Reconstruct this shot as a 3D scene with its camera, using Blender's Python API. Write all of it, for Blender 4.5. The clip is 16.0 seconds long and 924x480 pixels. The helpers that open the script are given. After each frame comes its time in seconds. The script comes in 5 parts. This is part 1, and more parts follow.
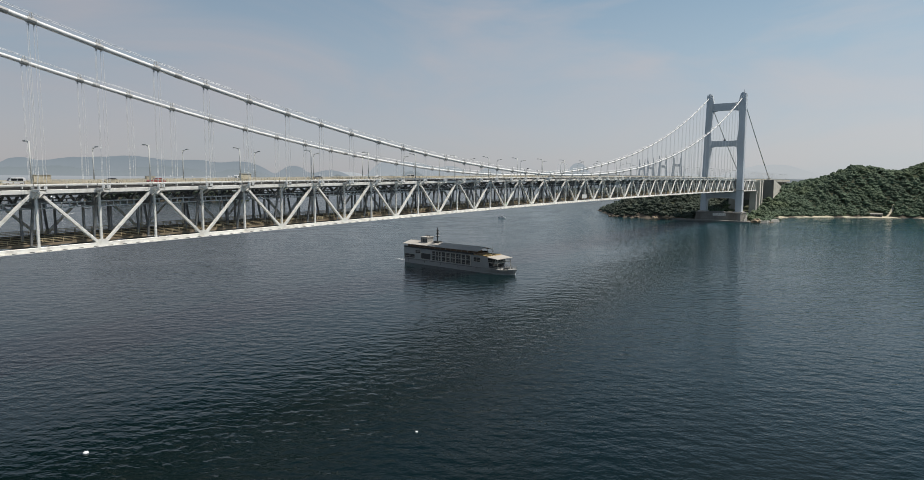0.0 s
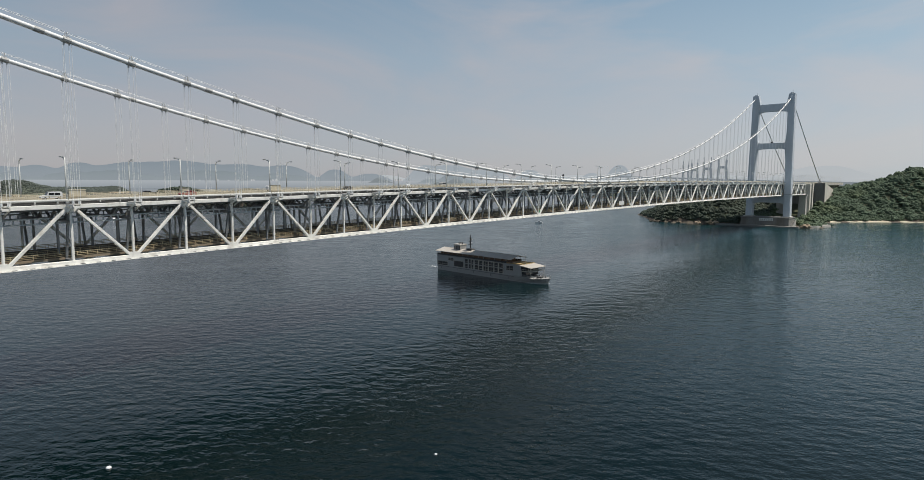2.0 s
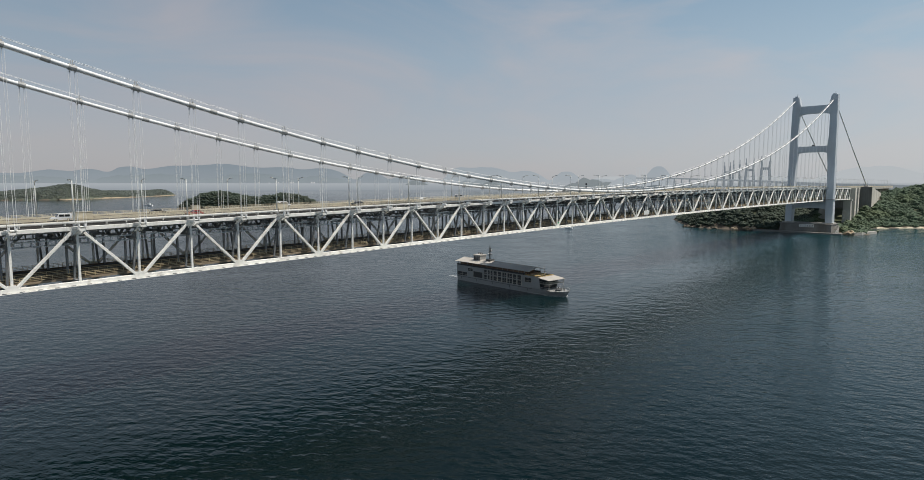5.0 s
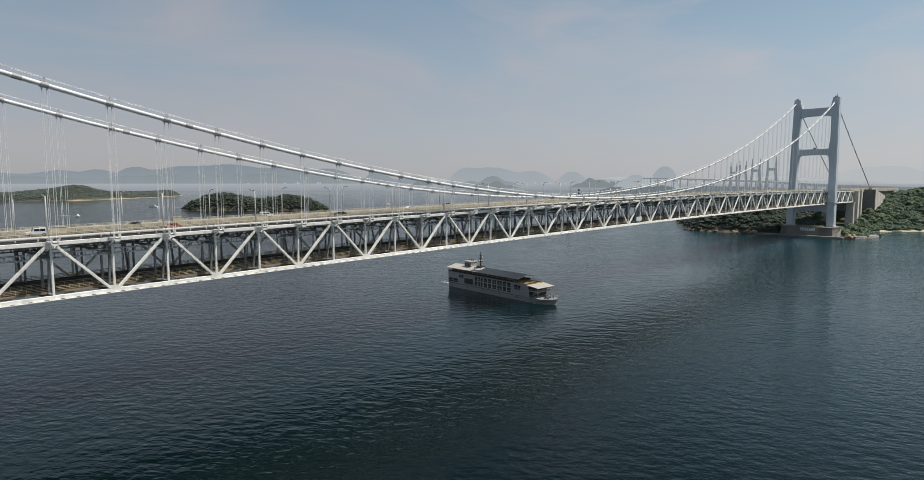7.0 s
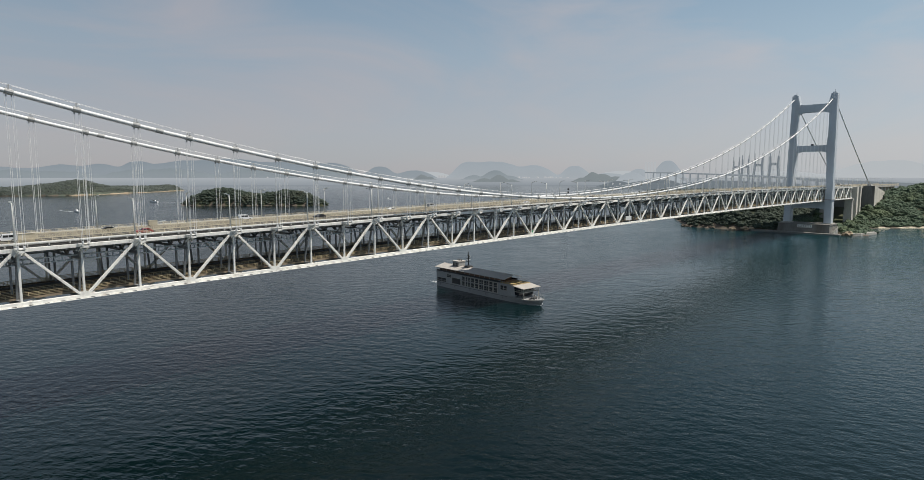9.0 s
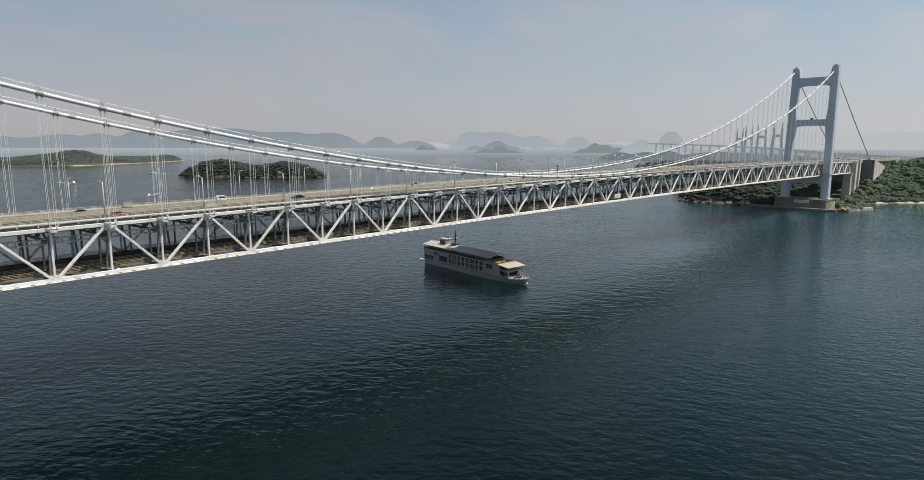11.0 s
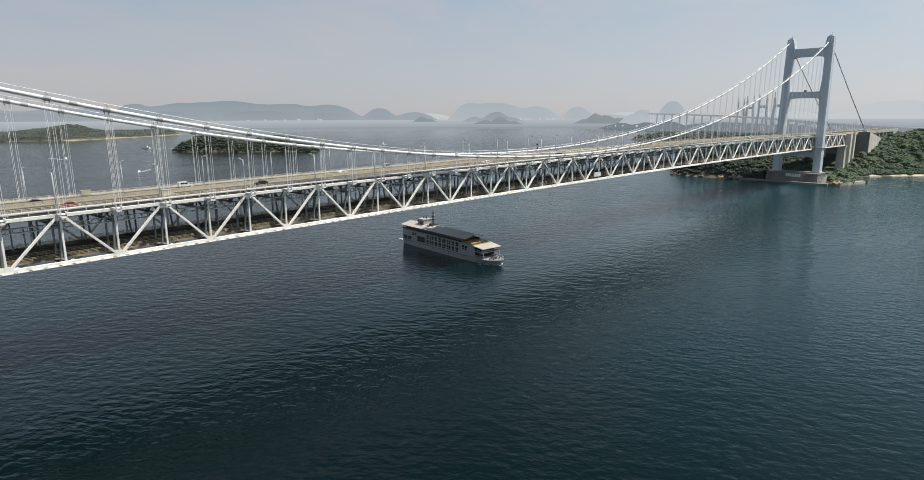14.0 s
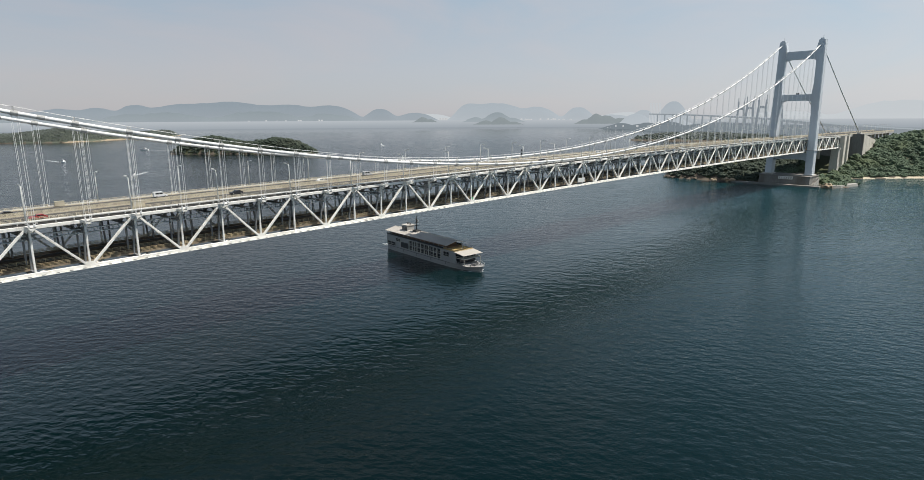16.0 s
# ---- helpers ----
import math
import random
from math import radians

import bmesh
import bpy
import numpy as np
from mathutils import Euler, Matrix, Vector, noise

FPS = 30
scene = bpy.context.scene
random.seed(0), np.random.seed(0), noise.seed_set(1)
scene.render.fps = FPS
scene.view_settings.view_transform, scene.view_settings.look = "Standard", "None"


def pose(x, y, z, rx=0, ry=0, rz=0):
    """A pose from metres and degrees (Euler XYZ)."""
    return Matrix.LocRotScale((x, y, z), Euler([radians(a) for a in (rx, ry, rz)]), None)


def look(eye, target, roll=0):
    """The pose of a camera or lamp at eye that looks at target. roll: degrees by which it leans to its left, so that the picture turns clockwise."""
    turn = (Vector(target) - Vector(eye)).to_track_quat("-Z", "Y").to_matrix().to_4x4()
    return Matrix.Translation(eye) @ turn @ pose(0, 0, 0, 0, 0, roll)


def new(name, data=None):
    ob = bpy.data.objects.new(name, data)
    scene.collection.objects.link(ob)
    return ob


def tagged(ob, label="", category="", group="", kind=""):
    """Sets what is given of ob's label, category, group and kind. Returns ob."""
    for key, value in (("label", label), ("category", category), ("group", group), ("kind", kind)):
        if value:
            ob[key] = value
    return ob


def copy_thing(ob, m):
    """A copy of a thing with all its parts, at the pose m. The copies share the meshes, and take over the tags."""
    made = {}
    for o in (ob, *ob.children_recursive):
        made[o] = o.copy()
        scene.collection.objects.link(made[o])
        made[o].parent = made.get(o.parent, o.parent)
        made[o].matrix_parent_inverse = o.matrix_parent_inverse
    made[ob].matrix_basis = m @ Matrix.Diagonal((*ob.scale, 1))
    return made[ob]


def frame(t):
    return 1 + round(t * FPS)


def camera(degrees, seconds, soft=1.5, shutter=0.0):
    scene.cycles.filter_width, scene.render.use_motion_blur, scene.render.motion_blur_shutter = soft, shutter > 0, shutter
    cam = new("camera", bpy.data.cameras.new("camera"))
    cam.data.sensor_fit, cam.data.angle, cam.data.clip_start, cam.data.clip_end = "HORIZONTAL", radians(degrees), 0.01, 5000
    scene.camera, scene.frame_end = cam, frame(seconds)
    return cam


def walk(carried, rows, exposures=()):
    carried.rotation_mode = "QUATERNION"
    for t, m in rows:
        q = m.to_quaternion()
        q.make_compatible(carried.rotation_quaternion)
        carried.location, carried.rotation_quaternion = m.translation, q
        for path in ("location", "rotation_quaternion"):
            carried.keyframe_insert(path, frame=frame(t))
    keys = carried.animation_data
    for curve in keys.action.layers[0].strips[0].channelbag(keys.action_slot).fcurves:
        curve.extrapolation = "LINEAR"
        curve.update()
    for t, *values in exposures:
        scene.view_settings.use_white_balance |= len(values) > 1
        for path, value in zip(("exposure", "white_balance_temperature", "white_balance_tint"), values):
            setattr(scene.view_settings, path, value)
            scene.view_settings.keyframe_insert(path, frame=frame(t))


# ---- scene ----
cam = camera(77.0, 16.0, soft=0.5)
PATH = [
    (0, (169.864, -73.339, 46.868), (168.672, -71.746, 46.661), 0.4),
    (0.5, (169.568, -72.246, 47.438), (168.348, -70.675, 47.232), 0.4),
    (1, (169.65, -71.234, 48.036), (168.396, -69.689, 47.833), 0.4),
    (1.5, (170.139, -69.991, 48.683), (168.869, -68.458, 48.481), 0.3),
    (2, (170.547, -68.734, 49.343), (169.249, -67.225, 49.144), 0.2),
    (2.5, (170.902, -67.48, 50.008), (169.572, -66.0, 49.811), 0.1),
    (3, (171.462, -66.136, 50.75), (170.108, -64.678, 50.554), 0.1),
    (3.5, (172.268, -64.846, 51.524), (170.901, -63.399, 51.33), 0.0),
    (4, (173.248, -63.436, 52.217), (171.871, -61.998, 52.024), -0.0),
    (6.5, (180.397, -55.801, 57.095), (178.993, -54.391, 56.899), 0.0),
    (7, (181.697, -54.144, 57.805), (180.29, -52.737, 57.61), -0.0),
    (7.5, (182.498, -52.434, 58.641), (181.09, -51.028, 58.445), 0.0),
    (8, (183.649, -50.827, 59.424), (182.238, -49.423, 59.226), 0.1),
    (8.5, (185.191, -49.155, 60.11), (183.779, -47.753, 59.907), 0.0),
    (9, (186.891, -47.354, 60.868), (185.477, -45.956, 60.652), -0.0),
    (11.5, (193.074, -38.989, 65.325), (191.667, -37.609, 64.984), 0.1),
    (12, (194.479, -37.311, 65.932), (193.074, -35.934, 65.57), -0.0),
    (12.5, (195.66, -35.555, 66.62), (194.257, -34.181, 66.242), -0.1),
    (13, (196.883, -33.786, 67.285), (195.48, -32.414, 66.896), -0.1),
    (13.5, (198.254, -32.068, 68.106), (196.853, -30.698, 67.706), -0.2),
    (14, (199.651, -30.274, 69.028), (198.25, -28.907, 68.616), -0.2),
    (14.5, (201.229, -28.56, 70.129), (199.829, -27.193, 69.716), -0.1),
    (15, (203.175, -26.891, 71.273), (201.774, -25.525, 70.858), -0.1),
    (15.5, (205.774, -25.315, 72.146), (204.37, -23.953, 71.732), -0.1),
    (16, (207.23, -23.454, 72.393), (205.824, -22.092, 71.981), -0.3),
]
walk(cam, [(t, look(eye, target, roll)) for t, eye, target, roll in PATH], exposures=[(0, -0.16), (9.0, -0.17), (11.5, -0.08), (13.0, 0.03), (16.0, 0.11)])

# ---- light ----
SUN_EL, SUN_AZ = radians(65), radians(56)          # azimuth from +y towards +x
sun = new("sun", bpy.data.lights.new("sun", "SUN"))
sun.data.energy, sun.data.angle, sun.data.color = 5.0, radians(0.6), (1.0, 0.945, 0.855)
sun_way = Vector((math.sin(SUN_AZ) * math.cos(SUN_EL), math.cos(SUN_AZ) * math.cos(SUN_EL), math.sin(SUN_EL)))
sun.matrix_world = look((0, 200, 600), Vector((0, 200, 600)) - sun_way)


def build_world():
    w = bpy.data.worlds.new("hazy_sky")
    scene.world = w
    w.use_nodes = True
    nt = w.node_tree
    nt.nodes.clear()
    N, L = nt.nodes.new, nt.links.new
    out = N("ShaderNodeOutputWorld")
    sky = N("ShaderNodeTexSky")
    sky.sky_type, sky.sun_disc = "NISHITA", False
    sky.sun_elevation, sky.sun_rotation = SUN_EL, SUN_AZ
    sky.air_density, sky.dust_density, sky.ozone_density, sky.altitude = 1.0, 1.2, 1.5, 0
    bsky = N("ShaderNodeBackground")
    bsky.inputs["Strength"].default_value = 0.11
    L(sky.outputs[0], bsky.inputs["Color"])
    tc = N("ShaderNodeTexCoord")
    sep = N("ShaderNodeSeparateXYZ")
    L(tc.outputs["Generated"], sep.inputs[0])
    ramp = N("ShaderNodeValToRGB")                  # haze colour by height over the horizon
    e = ramp.color_ramp.elements
    e[0].position, e[0].color = 0.0, (0.39, 0.435, 0.475, 1)
    e[1].position, e[1].color = 1.0, (0.05, 0.115, 0.21, 1)
    for p, c in ((0.49, (0.39, 0.435, 0.475, 1)), (0.503, (0.52, 0.565, 0.602, 1)), (0.54, (0.51, 0.566, 0.62, 1)), (0.60, (0.40, 0.525, 0.625, 1)), (0.66, (0.27, 0.42, 0.56, 1)), (0.70, (0.135, 0.24, 0.345, 1)), (0.75, (0.075, 0.145, 0.225, 1))):
        k = e.new(p)
        k.color = c
    m = N("ShaderNodeMath")
    m.operation, m.inputs[1].default_value, m.inputs[2].default_value = "MULTIPLY_ADD", 0.5, 0.5
    L(sep.outputs["Z"], m.inputs[0])
    L(m.outputs[0], ramp.inputs[0])
    # thin cirrus
    mp = N("ShaderNodeMapping")
    mp.inputs["Scale"].default_value = (1.1, 1.1, 4.2)
    mp.inputs["Rotation"].default_value = (0.25, 0.35, 0.4)
    L(tc.outputs["Generated"], mp.inputs[0])
    nz = N("ShaderNodeTexNoise")
    nz.inputs["Scale"].default_value, nz.inputs["Detail"].default_value, nz.inputs["Roughness"].default_value = 1.7, 6, 0.55
    nz.inputs["Distortion"].default_value = 0.7
    L(mp.outputs[0], nz.inputs["Vector"])
    cr = N("ShaderNodeMapRange")
    cr.inputs["From Min"].default_value, cr.inputs["From Max"].default_value = 0.45, 0.66
    cr.inputs["To Min"].default_value, cr.inputs["To Max"].default_value = 0.0, 0.72
    L(nz.outputs["Fac"], cr.inputs["Value"])
    mix = N("ShaderNodeMix")
    mix.data_type = "RGBA"
    mix.inputs["B"].default_value = (0.575, 0.57, 0.59, 1)
    L(cr.outputs[0], mix.inputs["Factor"])
    L(ramp.outputs[0], mix.inputs["A"])
    # away from the sun the air is darker, with a pinkish haze low down
    side = N("ShaderNodeMapRange")
    side.inputs["From Min"].default_value, side.inputs["From Max"].default_value = -1.0, 0.1
    side.inputs["To Min"].default_value, side.inputs["To Max"].default_value = 0.80, 1.12
    L(sep.outputs["X"], side.inputs["Value"])
    pink = N("ShaderNodeMapRange")
    pink.inputs["From Min"].default_value, pink.inputs["From Max"].default_value = -0.1, -0.9
    pink.inputs["To Min"].default_value, pink.inputs["To Max"].default_value = 0.0, 1.0
    L(sep.outputs["X"], pink.inputs["Value"])
    tint = N("ShaderNodeMix")
    tint.data_type, tint.blend_type = "RGBA", "MULTIPLY"
    tint.inputs["B"].default_value = (1.045, 0.985, 0.985, 1)
    L(pink.outputs[0], tint.inputs["Factor"])
    L(mix.outputs["Result"], tint.inputs["A"])
    bh = N("ShaderNodeBackground")
    L(tint.outputs["Result"], bh.inputs["Color"])
    L(side.outputs[0], bh.inputs["Strength"])
    ms = N("ShaderNodeMixShader")
    ms.inputs[0].default_value = 0.86
    L(bsky.outputs[0], ms.inputs[1])
    L(bh.outputs[0], ms.inputs[2])
    L(ms.outputs[0], out.inputs["Surface"])


build_world()


# ---- materials ----
def material(name, base, rough=0.6, metal=0.0, var=0.12, scale=0.6, fine=6.0, bump=0.0, bump_scale=8.0, stain=None, stain_amount=0.0, stain_scale=0.25, by_object=0.0, by_island=0.0, stretch=(1, 1, 1)):
    """Painted, stained or mottled surface in world metres: two scales of noise, optional stains, relief and piece-to-piece change."""
    mat = bpy.data.materials.new(name)
    mat.use_nodes = True
    nt = mat.node_tree
    N, L = nt.nodes.new, nt.links.new
    b = nt.nodes["Principled BSDF"]
    b.inputs["Roughness"].default_value, b.inputs["Metallic"].default_value = rough, metal
    g = N("ShaderNodeNewGeometry")
    mp = N("ShaderNodeMapping")
    mp.inputs["Scale"].default_value = stretch
    L(g.outputs["Position"], mp.inputs[0])

    def noise_node(sc, detail=4):
        n = N("ShaderNodeTexNoise")
        n.inputs["Scale"].default_value, n.inputs["Detail"].default_value = sc, detail
        L(mp.outputs[0], n.inputs["Vector"])
        return n
    n1, n2 = noise_node(scale), noise_node(fine)
    add = N("ShaderNodeMath")
    add.operation = "ADD"
    L(n1.outputs["Fac"], add.inputs[0])
    L(n2.outputs["Fac"], add.inputs[1])
    mr = N("ShaderNodeMapRange")
    mr.inputs["From Min"].default_value, mr.inputs["From Max"].default_value = 0.65, 1.35
    mr.inputs["To Min"].default_value, mr.inputs["To Max"].default_value = 1 - var, 1 + var
    L(add.outputs[0], mr.inputs["Value"])
    value = mr.outputs[0]

    def times(a, source, amount):
        r = N("ShaderNodeMapRange")
        r.inputs["To Min"].default_value, r.inputs["To Max"].default_value = 1 - amount, 1 + amount
        L(source, r.inputs["Value"])
        m = N("ShaderNodeMath")
        m.operation = "MULTIPLY"
        L(a, m.inputs[0])
        L(r.outputs[0], m.inputs[1])
        return m.outputs[0]
    if by_object:
        value = times(value, N("ShaderNodeObjectInfo").outputs["Random"], by_object)
    if by_island:
        value = times(value, g.outputs["Random Per Island"], by_island)
    hsv = N("ShaderNodeHueSaturation")
    hsv.inputs["Color"].default_value = (*base, 1)
    L(value, hsv.inputs["Value"])
    colour = hsv.outputs[0]
    if stain:
        ns = noise_node(stain_scale, 6)
        r = N("ShaderNodeMapRange")
        r.inputs["From Min"].default_value, r.inputs["From Max"].default_value = 0.52, 0.68
        r.inputs["To Max"].default_value = stain_amount
        L(ns.outputs["Fac"], r.inputs["Value"])
        mx = N("ShaderNodeMix")
        mx.data_type = "RGBA"
        mx.inputs["B"].default_value = (*stain, 1)
        L(r.outputs[0], mx.inputs["Factor"])
        L(colour, mx.inputs["A"])
        colour = mx.outputs["Result"]
    L(colour, b.inputs["Base Color"])
    if bump:
        nb = noise_node(bump_scale, 5)
        bp = N("ShaderNodeBump")
        bp.inputs["Strength"].default_value, bp.inputs["Distance"].default_value = 0.8, bump
        L(nb.outputs["Fac"], bp.inputs["Height"])
        L(bp.outputs[0], b.inputs["Normal"])
    return mat


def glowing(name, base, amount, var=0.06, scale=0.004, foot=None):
    """Far distance: a matt surface whose own emission paints the haze, with another tone towards its foot if given."""
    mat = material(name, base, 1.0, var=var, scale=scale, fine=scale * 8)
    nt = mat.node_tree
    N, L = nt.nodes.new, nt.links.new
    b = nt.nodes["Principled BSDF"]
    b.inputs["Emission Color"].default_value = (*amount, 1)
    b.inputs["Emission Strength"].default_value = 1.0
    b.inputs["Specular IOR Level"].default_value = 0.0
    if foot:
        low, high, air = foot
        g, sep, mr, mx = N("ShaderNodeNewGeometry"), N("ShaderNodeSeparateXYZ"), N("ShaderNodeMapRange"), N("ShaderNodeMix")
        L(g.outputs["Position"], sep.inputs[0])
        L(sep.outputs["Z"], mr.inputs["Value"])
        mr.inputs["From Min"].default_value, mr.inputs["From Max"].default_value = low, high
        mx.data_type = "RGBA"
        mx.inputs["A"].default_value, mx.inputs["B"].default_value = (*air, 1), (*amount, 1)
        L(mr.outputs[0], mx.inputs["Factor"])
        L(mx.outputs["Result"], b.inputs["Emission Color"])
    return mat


def water_material():
    mat = bpy.data.materials.new("sea_water")
    mat.use_nodes = True
    nt = mat.node_tree
    N, L = nt.nodes.new, nt.links.new
    b = nt.nodes["Principled BSDF"]
    b.inputs["Roughness"].default_value = 0.05
    b.inputs["IOR"].default_value = 1.325
    g = N("ShaderNodeNewGeometry")

    def wave(sc, stretch, turn, detail, rough=0.55):
        mp = N("ShaderNodeMapping")
        mp.vector_type = "TEXTURE"
        mp.inputs["Scale"].default_value = (stretch[0], stretch[1], 1)
        mp.inputs["Rotation"].default_value = (0, 0, radians(turn))
        L(g.outputs["Position"], mp.inputs[0])
        n = N("ShaderNodeTexNoise")
        n.inputs["Scale"].default_value, n.inputs["Detail"].default_value, n.inputs["Roughness"].default_value = sc, detail, rough
        L(mp.outputs[0], n.inputs["Vector"])
        return n.outputs["Fac"]
    patches = wave(0.012, (3.0, 1.0), 60, 5)
    # colour: green and blue-grey stretches of the tidal stream
    cr = N("ShaderNodeValToRGB")
    cr.color_ramp.elements[0].position, cr.color_ramp.elements[0].color = 0.36, (0.0008, 0.0052, 0.0044, 1)
    cr.color_ramp.elements[1].position, cr.color_ramp.elements[1].color = 0.66, (0.0010, 0.0076, 0.0092, 1)
    L(patches, cr.inputs[0])
    # milky green shallows round the island's foot
    shoal = N("ShaderNodeVectorMath")
    shoal.operation = "DISTANCE"
    shoal.inputs[1].default_value = (190, 760, 0)
    L(g.outputs["Position"], shoal.inputs[0])
    depth = N("ShaderNodeMapRange")
    depth.inputs["From Min"].default_value, depth.inputs["From Max"].default_value = 720, 150
    depth.inputs["To Min"].default_value, depth.inputs["To Max"].default_value = 0.0, 1.0
    L(shoal.outputs["Value"], depth.inputs["Value"])
    milky = N("ShaderNodeMix")
    milky.data_type = "RGBA"
    milky.inputs["B"].default_value = (0.0045, 0.039, 0.049, 1)
    L(depth.outputs[0], milky.inputs["Factor"])
    L(cr.outputs[0], milky.inputs["A"])
    L(milky.outputs["Result"], b.inputs["Base Color"])
    swell = wave(0.20, (1.7, 1.0), 38, 2)
    chop = wave(0.46, (1.5, 1.0), 30, 3, 0.5)
    ripple = wave(1.5, (1.3, 1.0), 46, 2, 0.5)
    calm = N("ShaderNodeMapRange")
    calm.inputs["From Min"].default_value, calm.inputs["From Max"].default_value = 0.38, 0.62
    calm.inputs["To Min"].default_value, calm.inputs["To Max"].default_value = 0.6, 1.1
    L(patches, calm.inputs["Value"])
    # the open water further off lies smoother in the haze
    away = N("ShaderNodeVectorMath")
    away.operation = "DISTANCE"
    away.inputs[1].default_value = (187, -47, 0)
    L(g.outputs["Position"], away.inputs[0])
    span = N("ShaderNodeMath")
    span.operation, span.inputs[1].default_value = "DIVIDE", 5000.0
    L(away.outputs["Value"], span.inputs[0])
    lee = N("ShaderNodeValToRGB")
    le = lee.color_ramp.elements
    le[0].position, le[0].color = 0.0, (0.5, 0.5, 0.5, 1)
    le[1].position, le[1].color = 0.9, (0.02, 0.02, 0.02, 1)
    for p, c in ((0.06, 0.54), (0.13, 0.95), (0.28, 1.0), (0.45, 0.5), (0.65, 0.14)):
        le.new(p).color = (c, c, c, 1)
    L(span.outputs[0], lee.inputs[0])
    sea_state = N("ShaderNodeMath")
    sea_state.operation, sea_state.inputs[1].default_value = "MULTIPLY", 2.0
    L(lee.outputs["Color"], sea_state.inputs[0])
    fine = N("ShaderNodeValToRGB")              # wavelets too small to tell apart far off act as gloss
    fe = fine.color_ramp.elements
    fe[0].position, fe[0].color = 0.02, (0.05, 0.05, 0.05, 1)
    fe[1].position, fe[1].color = 0.9, (0.03, 0.03, 0.03, 1)
    for p, c in ((0.05, 0.055), (0.12, 0.13), (0.3, 0.15), (0.55, 0.09), (0.75, 0.05)):
        fe.new(p).color = (c, c, c, 1)
    L(span.outputs[0], fine.inputs[0])
    streak = N("ShaderNodeMapRange")
    streak.inputs["From Min"].default_value, streak.inputs["From Max"].default_value = 0.36, 0.64
    streak.inputs["To Min"].default_value, streak.inputs["To Max"].default_value = 0.35, 1.5
    L(wave(0.11, (3.0, 1.0), 24, 6, 0.62), streak.inputs["Value"])
    gloss = N("ShaderNodeMath")
    gloss.operation = "MULTIPLY"
    L(fine.outputs["Color"], gloss.inputs[0])
    L(streak.outputs[0], gloss.inputs[1])
    L(gloss.outputs[0], b.inputs["Roughness"])
    rough = N("ShaderNodeMath")
    rough.operation = "MULTIPLY"
    L(calm.outputs[0], rough.inputs[0])
    L(sea_state.outputs[0], rough.inputs[1])

    def bump(height, dist, normal=None, strength=None):
        bp = N("ShaderNodeBump")
        bp.inputs["Distance"].default_value = dist
        bp.inputs["Strength"].default_value = 1.0
        if strength:
            L(strength, bp.inputs["Strength"])
        L(height, bp.inputs["Height"])
        if normal:
            L(normal, bp.inputs["Normal"])
        return bp.outputs[0]
    n = bump(swell, 0.24, None, sea_state.outputs[0])
    n = bump(chop, 0.28, n, rough.outputs[0])
    n = bump(ripple, 0.04, n, rough.outputs[0])
    L(n, b.inputs["Normal"])
    return mat


STEEL = material("truss_paint", (0.86, 0.845, 0.795), 0.5, var=0.06, scale=0.12, fine=1.8, stain=(0.36, 0.30, 0.23), stain_amount=0.35, stain_scale=0.5, by_object=0.05)
# darker copy of the truss paint: shade under the deck put into the colour
SHADED_STEEL = material("shaded_frame_paint", (0.235, 0.245, 0.25), 0.55, var=0.12, scale=0.2, fine=2.5, stain=(0.2, 0.16, 0.12), stain_amount=0.4, stain_scale=0.4, by_object=0.08)
CABLE = material("cable_paint", (0.80, 0.80, 0.79), 0.4, var=0.05, scale=0.2, fine=2.0, stain=(0.45, 0.43, 0.4), stain_amount=0.3, stain_scale=0.6)
BAND = material("cable_band_paint", (0.42, 0.42, 0.41), 0.5, var=0.2, scale=1.5, fine=8.0)
# greyer than the truss paint, to hold the shade below the road
GALLERY = material("shaded_gallery_paint", (0.50, 0.53, 0.54), 0.55, var=0.08, scale=0.3, by_object=0.05)
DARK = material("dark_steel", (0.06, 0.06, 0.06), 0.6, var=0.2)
ROPE = material("hanger_rope", (0.82, 0.82, 0.81), 0.5, var=0.08)
TOWER = material("tower_paint", (0.56, 0.60, 0.64), 0.5, var=0.06, scale=0.05, fine=0.5, stain=(0.42, 0.42, 0.42), stain_amount=0.35, stain_scale=0.08, stretch=(1, 1, 0.25))
CONCRETE = material("concrete", (0.47, 0.45, 0.41), 0.85, var=0.14, scale=0.08, fine=0.9, bump=0.05, bump_scale=2.0, stain=(0.2, 0.185, 0.16), stain_amount=0.6, stain_scale=0.12, stretch=(1, 1, 0.3))
AGED = material("aged_concrete", (0.33, 0.315, 0.285), 0.9, var=0.14, scale=0.06, fine=0.7, stain=(0.29, 0.27, 0.235), stain_amount=0.6, stain_scale=0.1, stretch=(1, 1, 0.25))
# paler concrete; on the anchorage flank it stands for sunlight
PALE_CONCRETE = material("pale_concrete", (0.62, 0.585, 0.51), 0.85, var=0.1, scale=0.08, fine=0.9, stain=(0.40, 0.37, 0.32), stain_amount=0.5, stain_scale=0.12, stretch=(1, 1, 0.3))
# tide-stained pier concrete, its tone lowered for faces in shade
PIERC = material("stained_shaded_concrete", (0.205, 0.198, 0.182), 0.9, var=0.2, scale=0.1, fine=0.9, bump=0.05, bump_scale=2.0, stain=(0.12, 0.105, 0.085), stain_amount=0.7, stain_scale=0.1, stretch=(1, 1, 0.25))
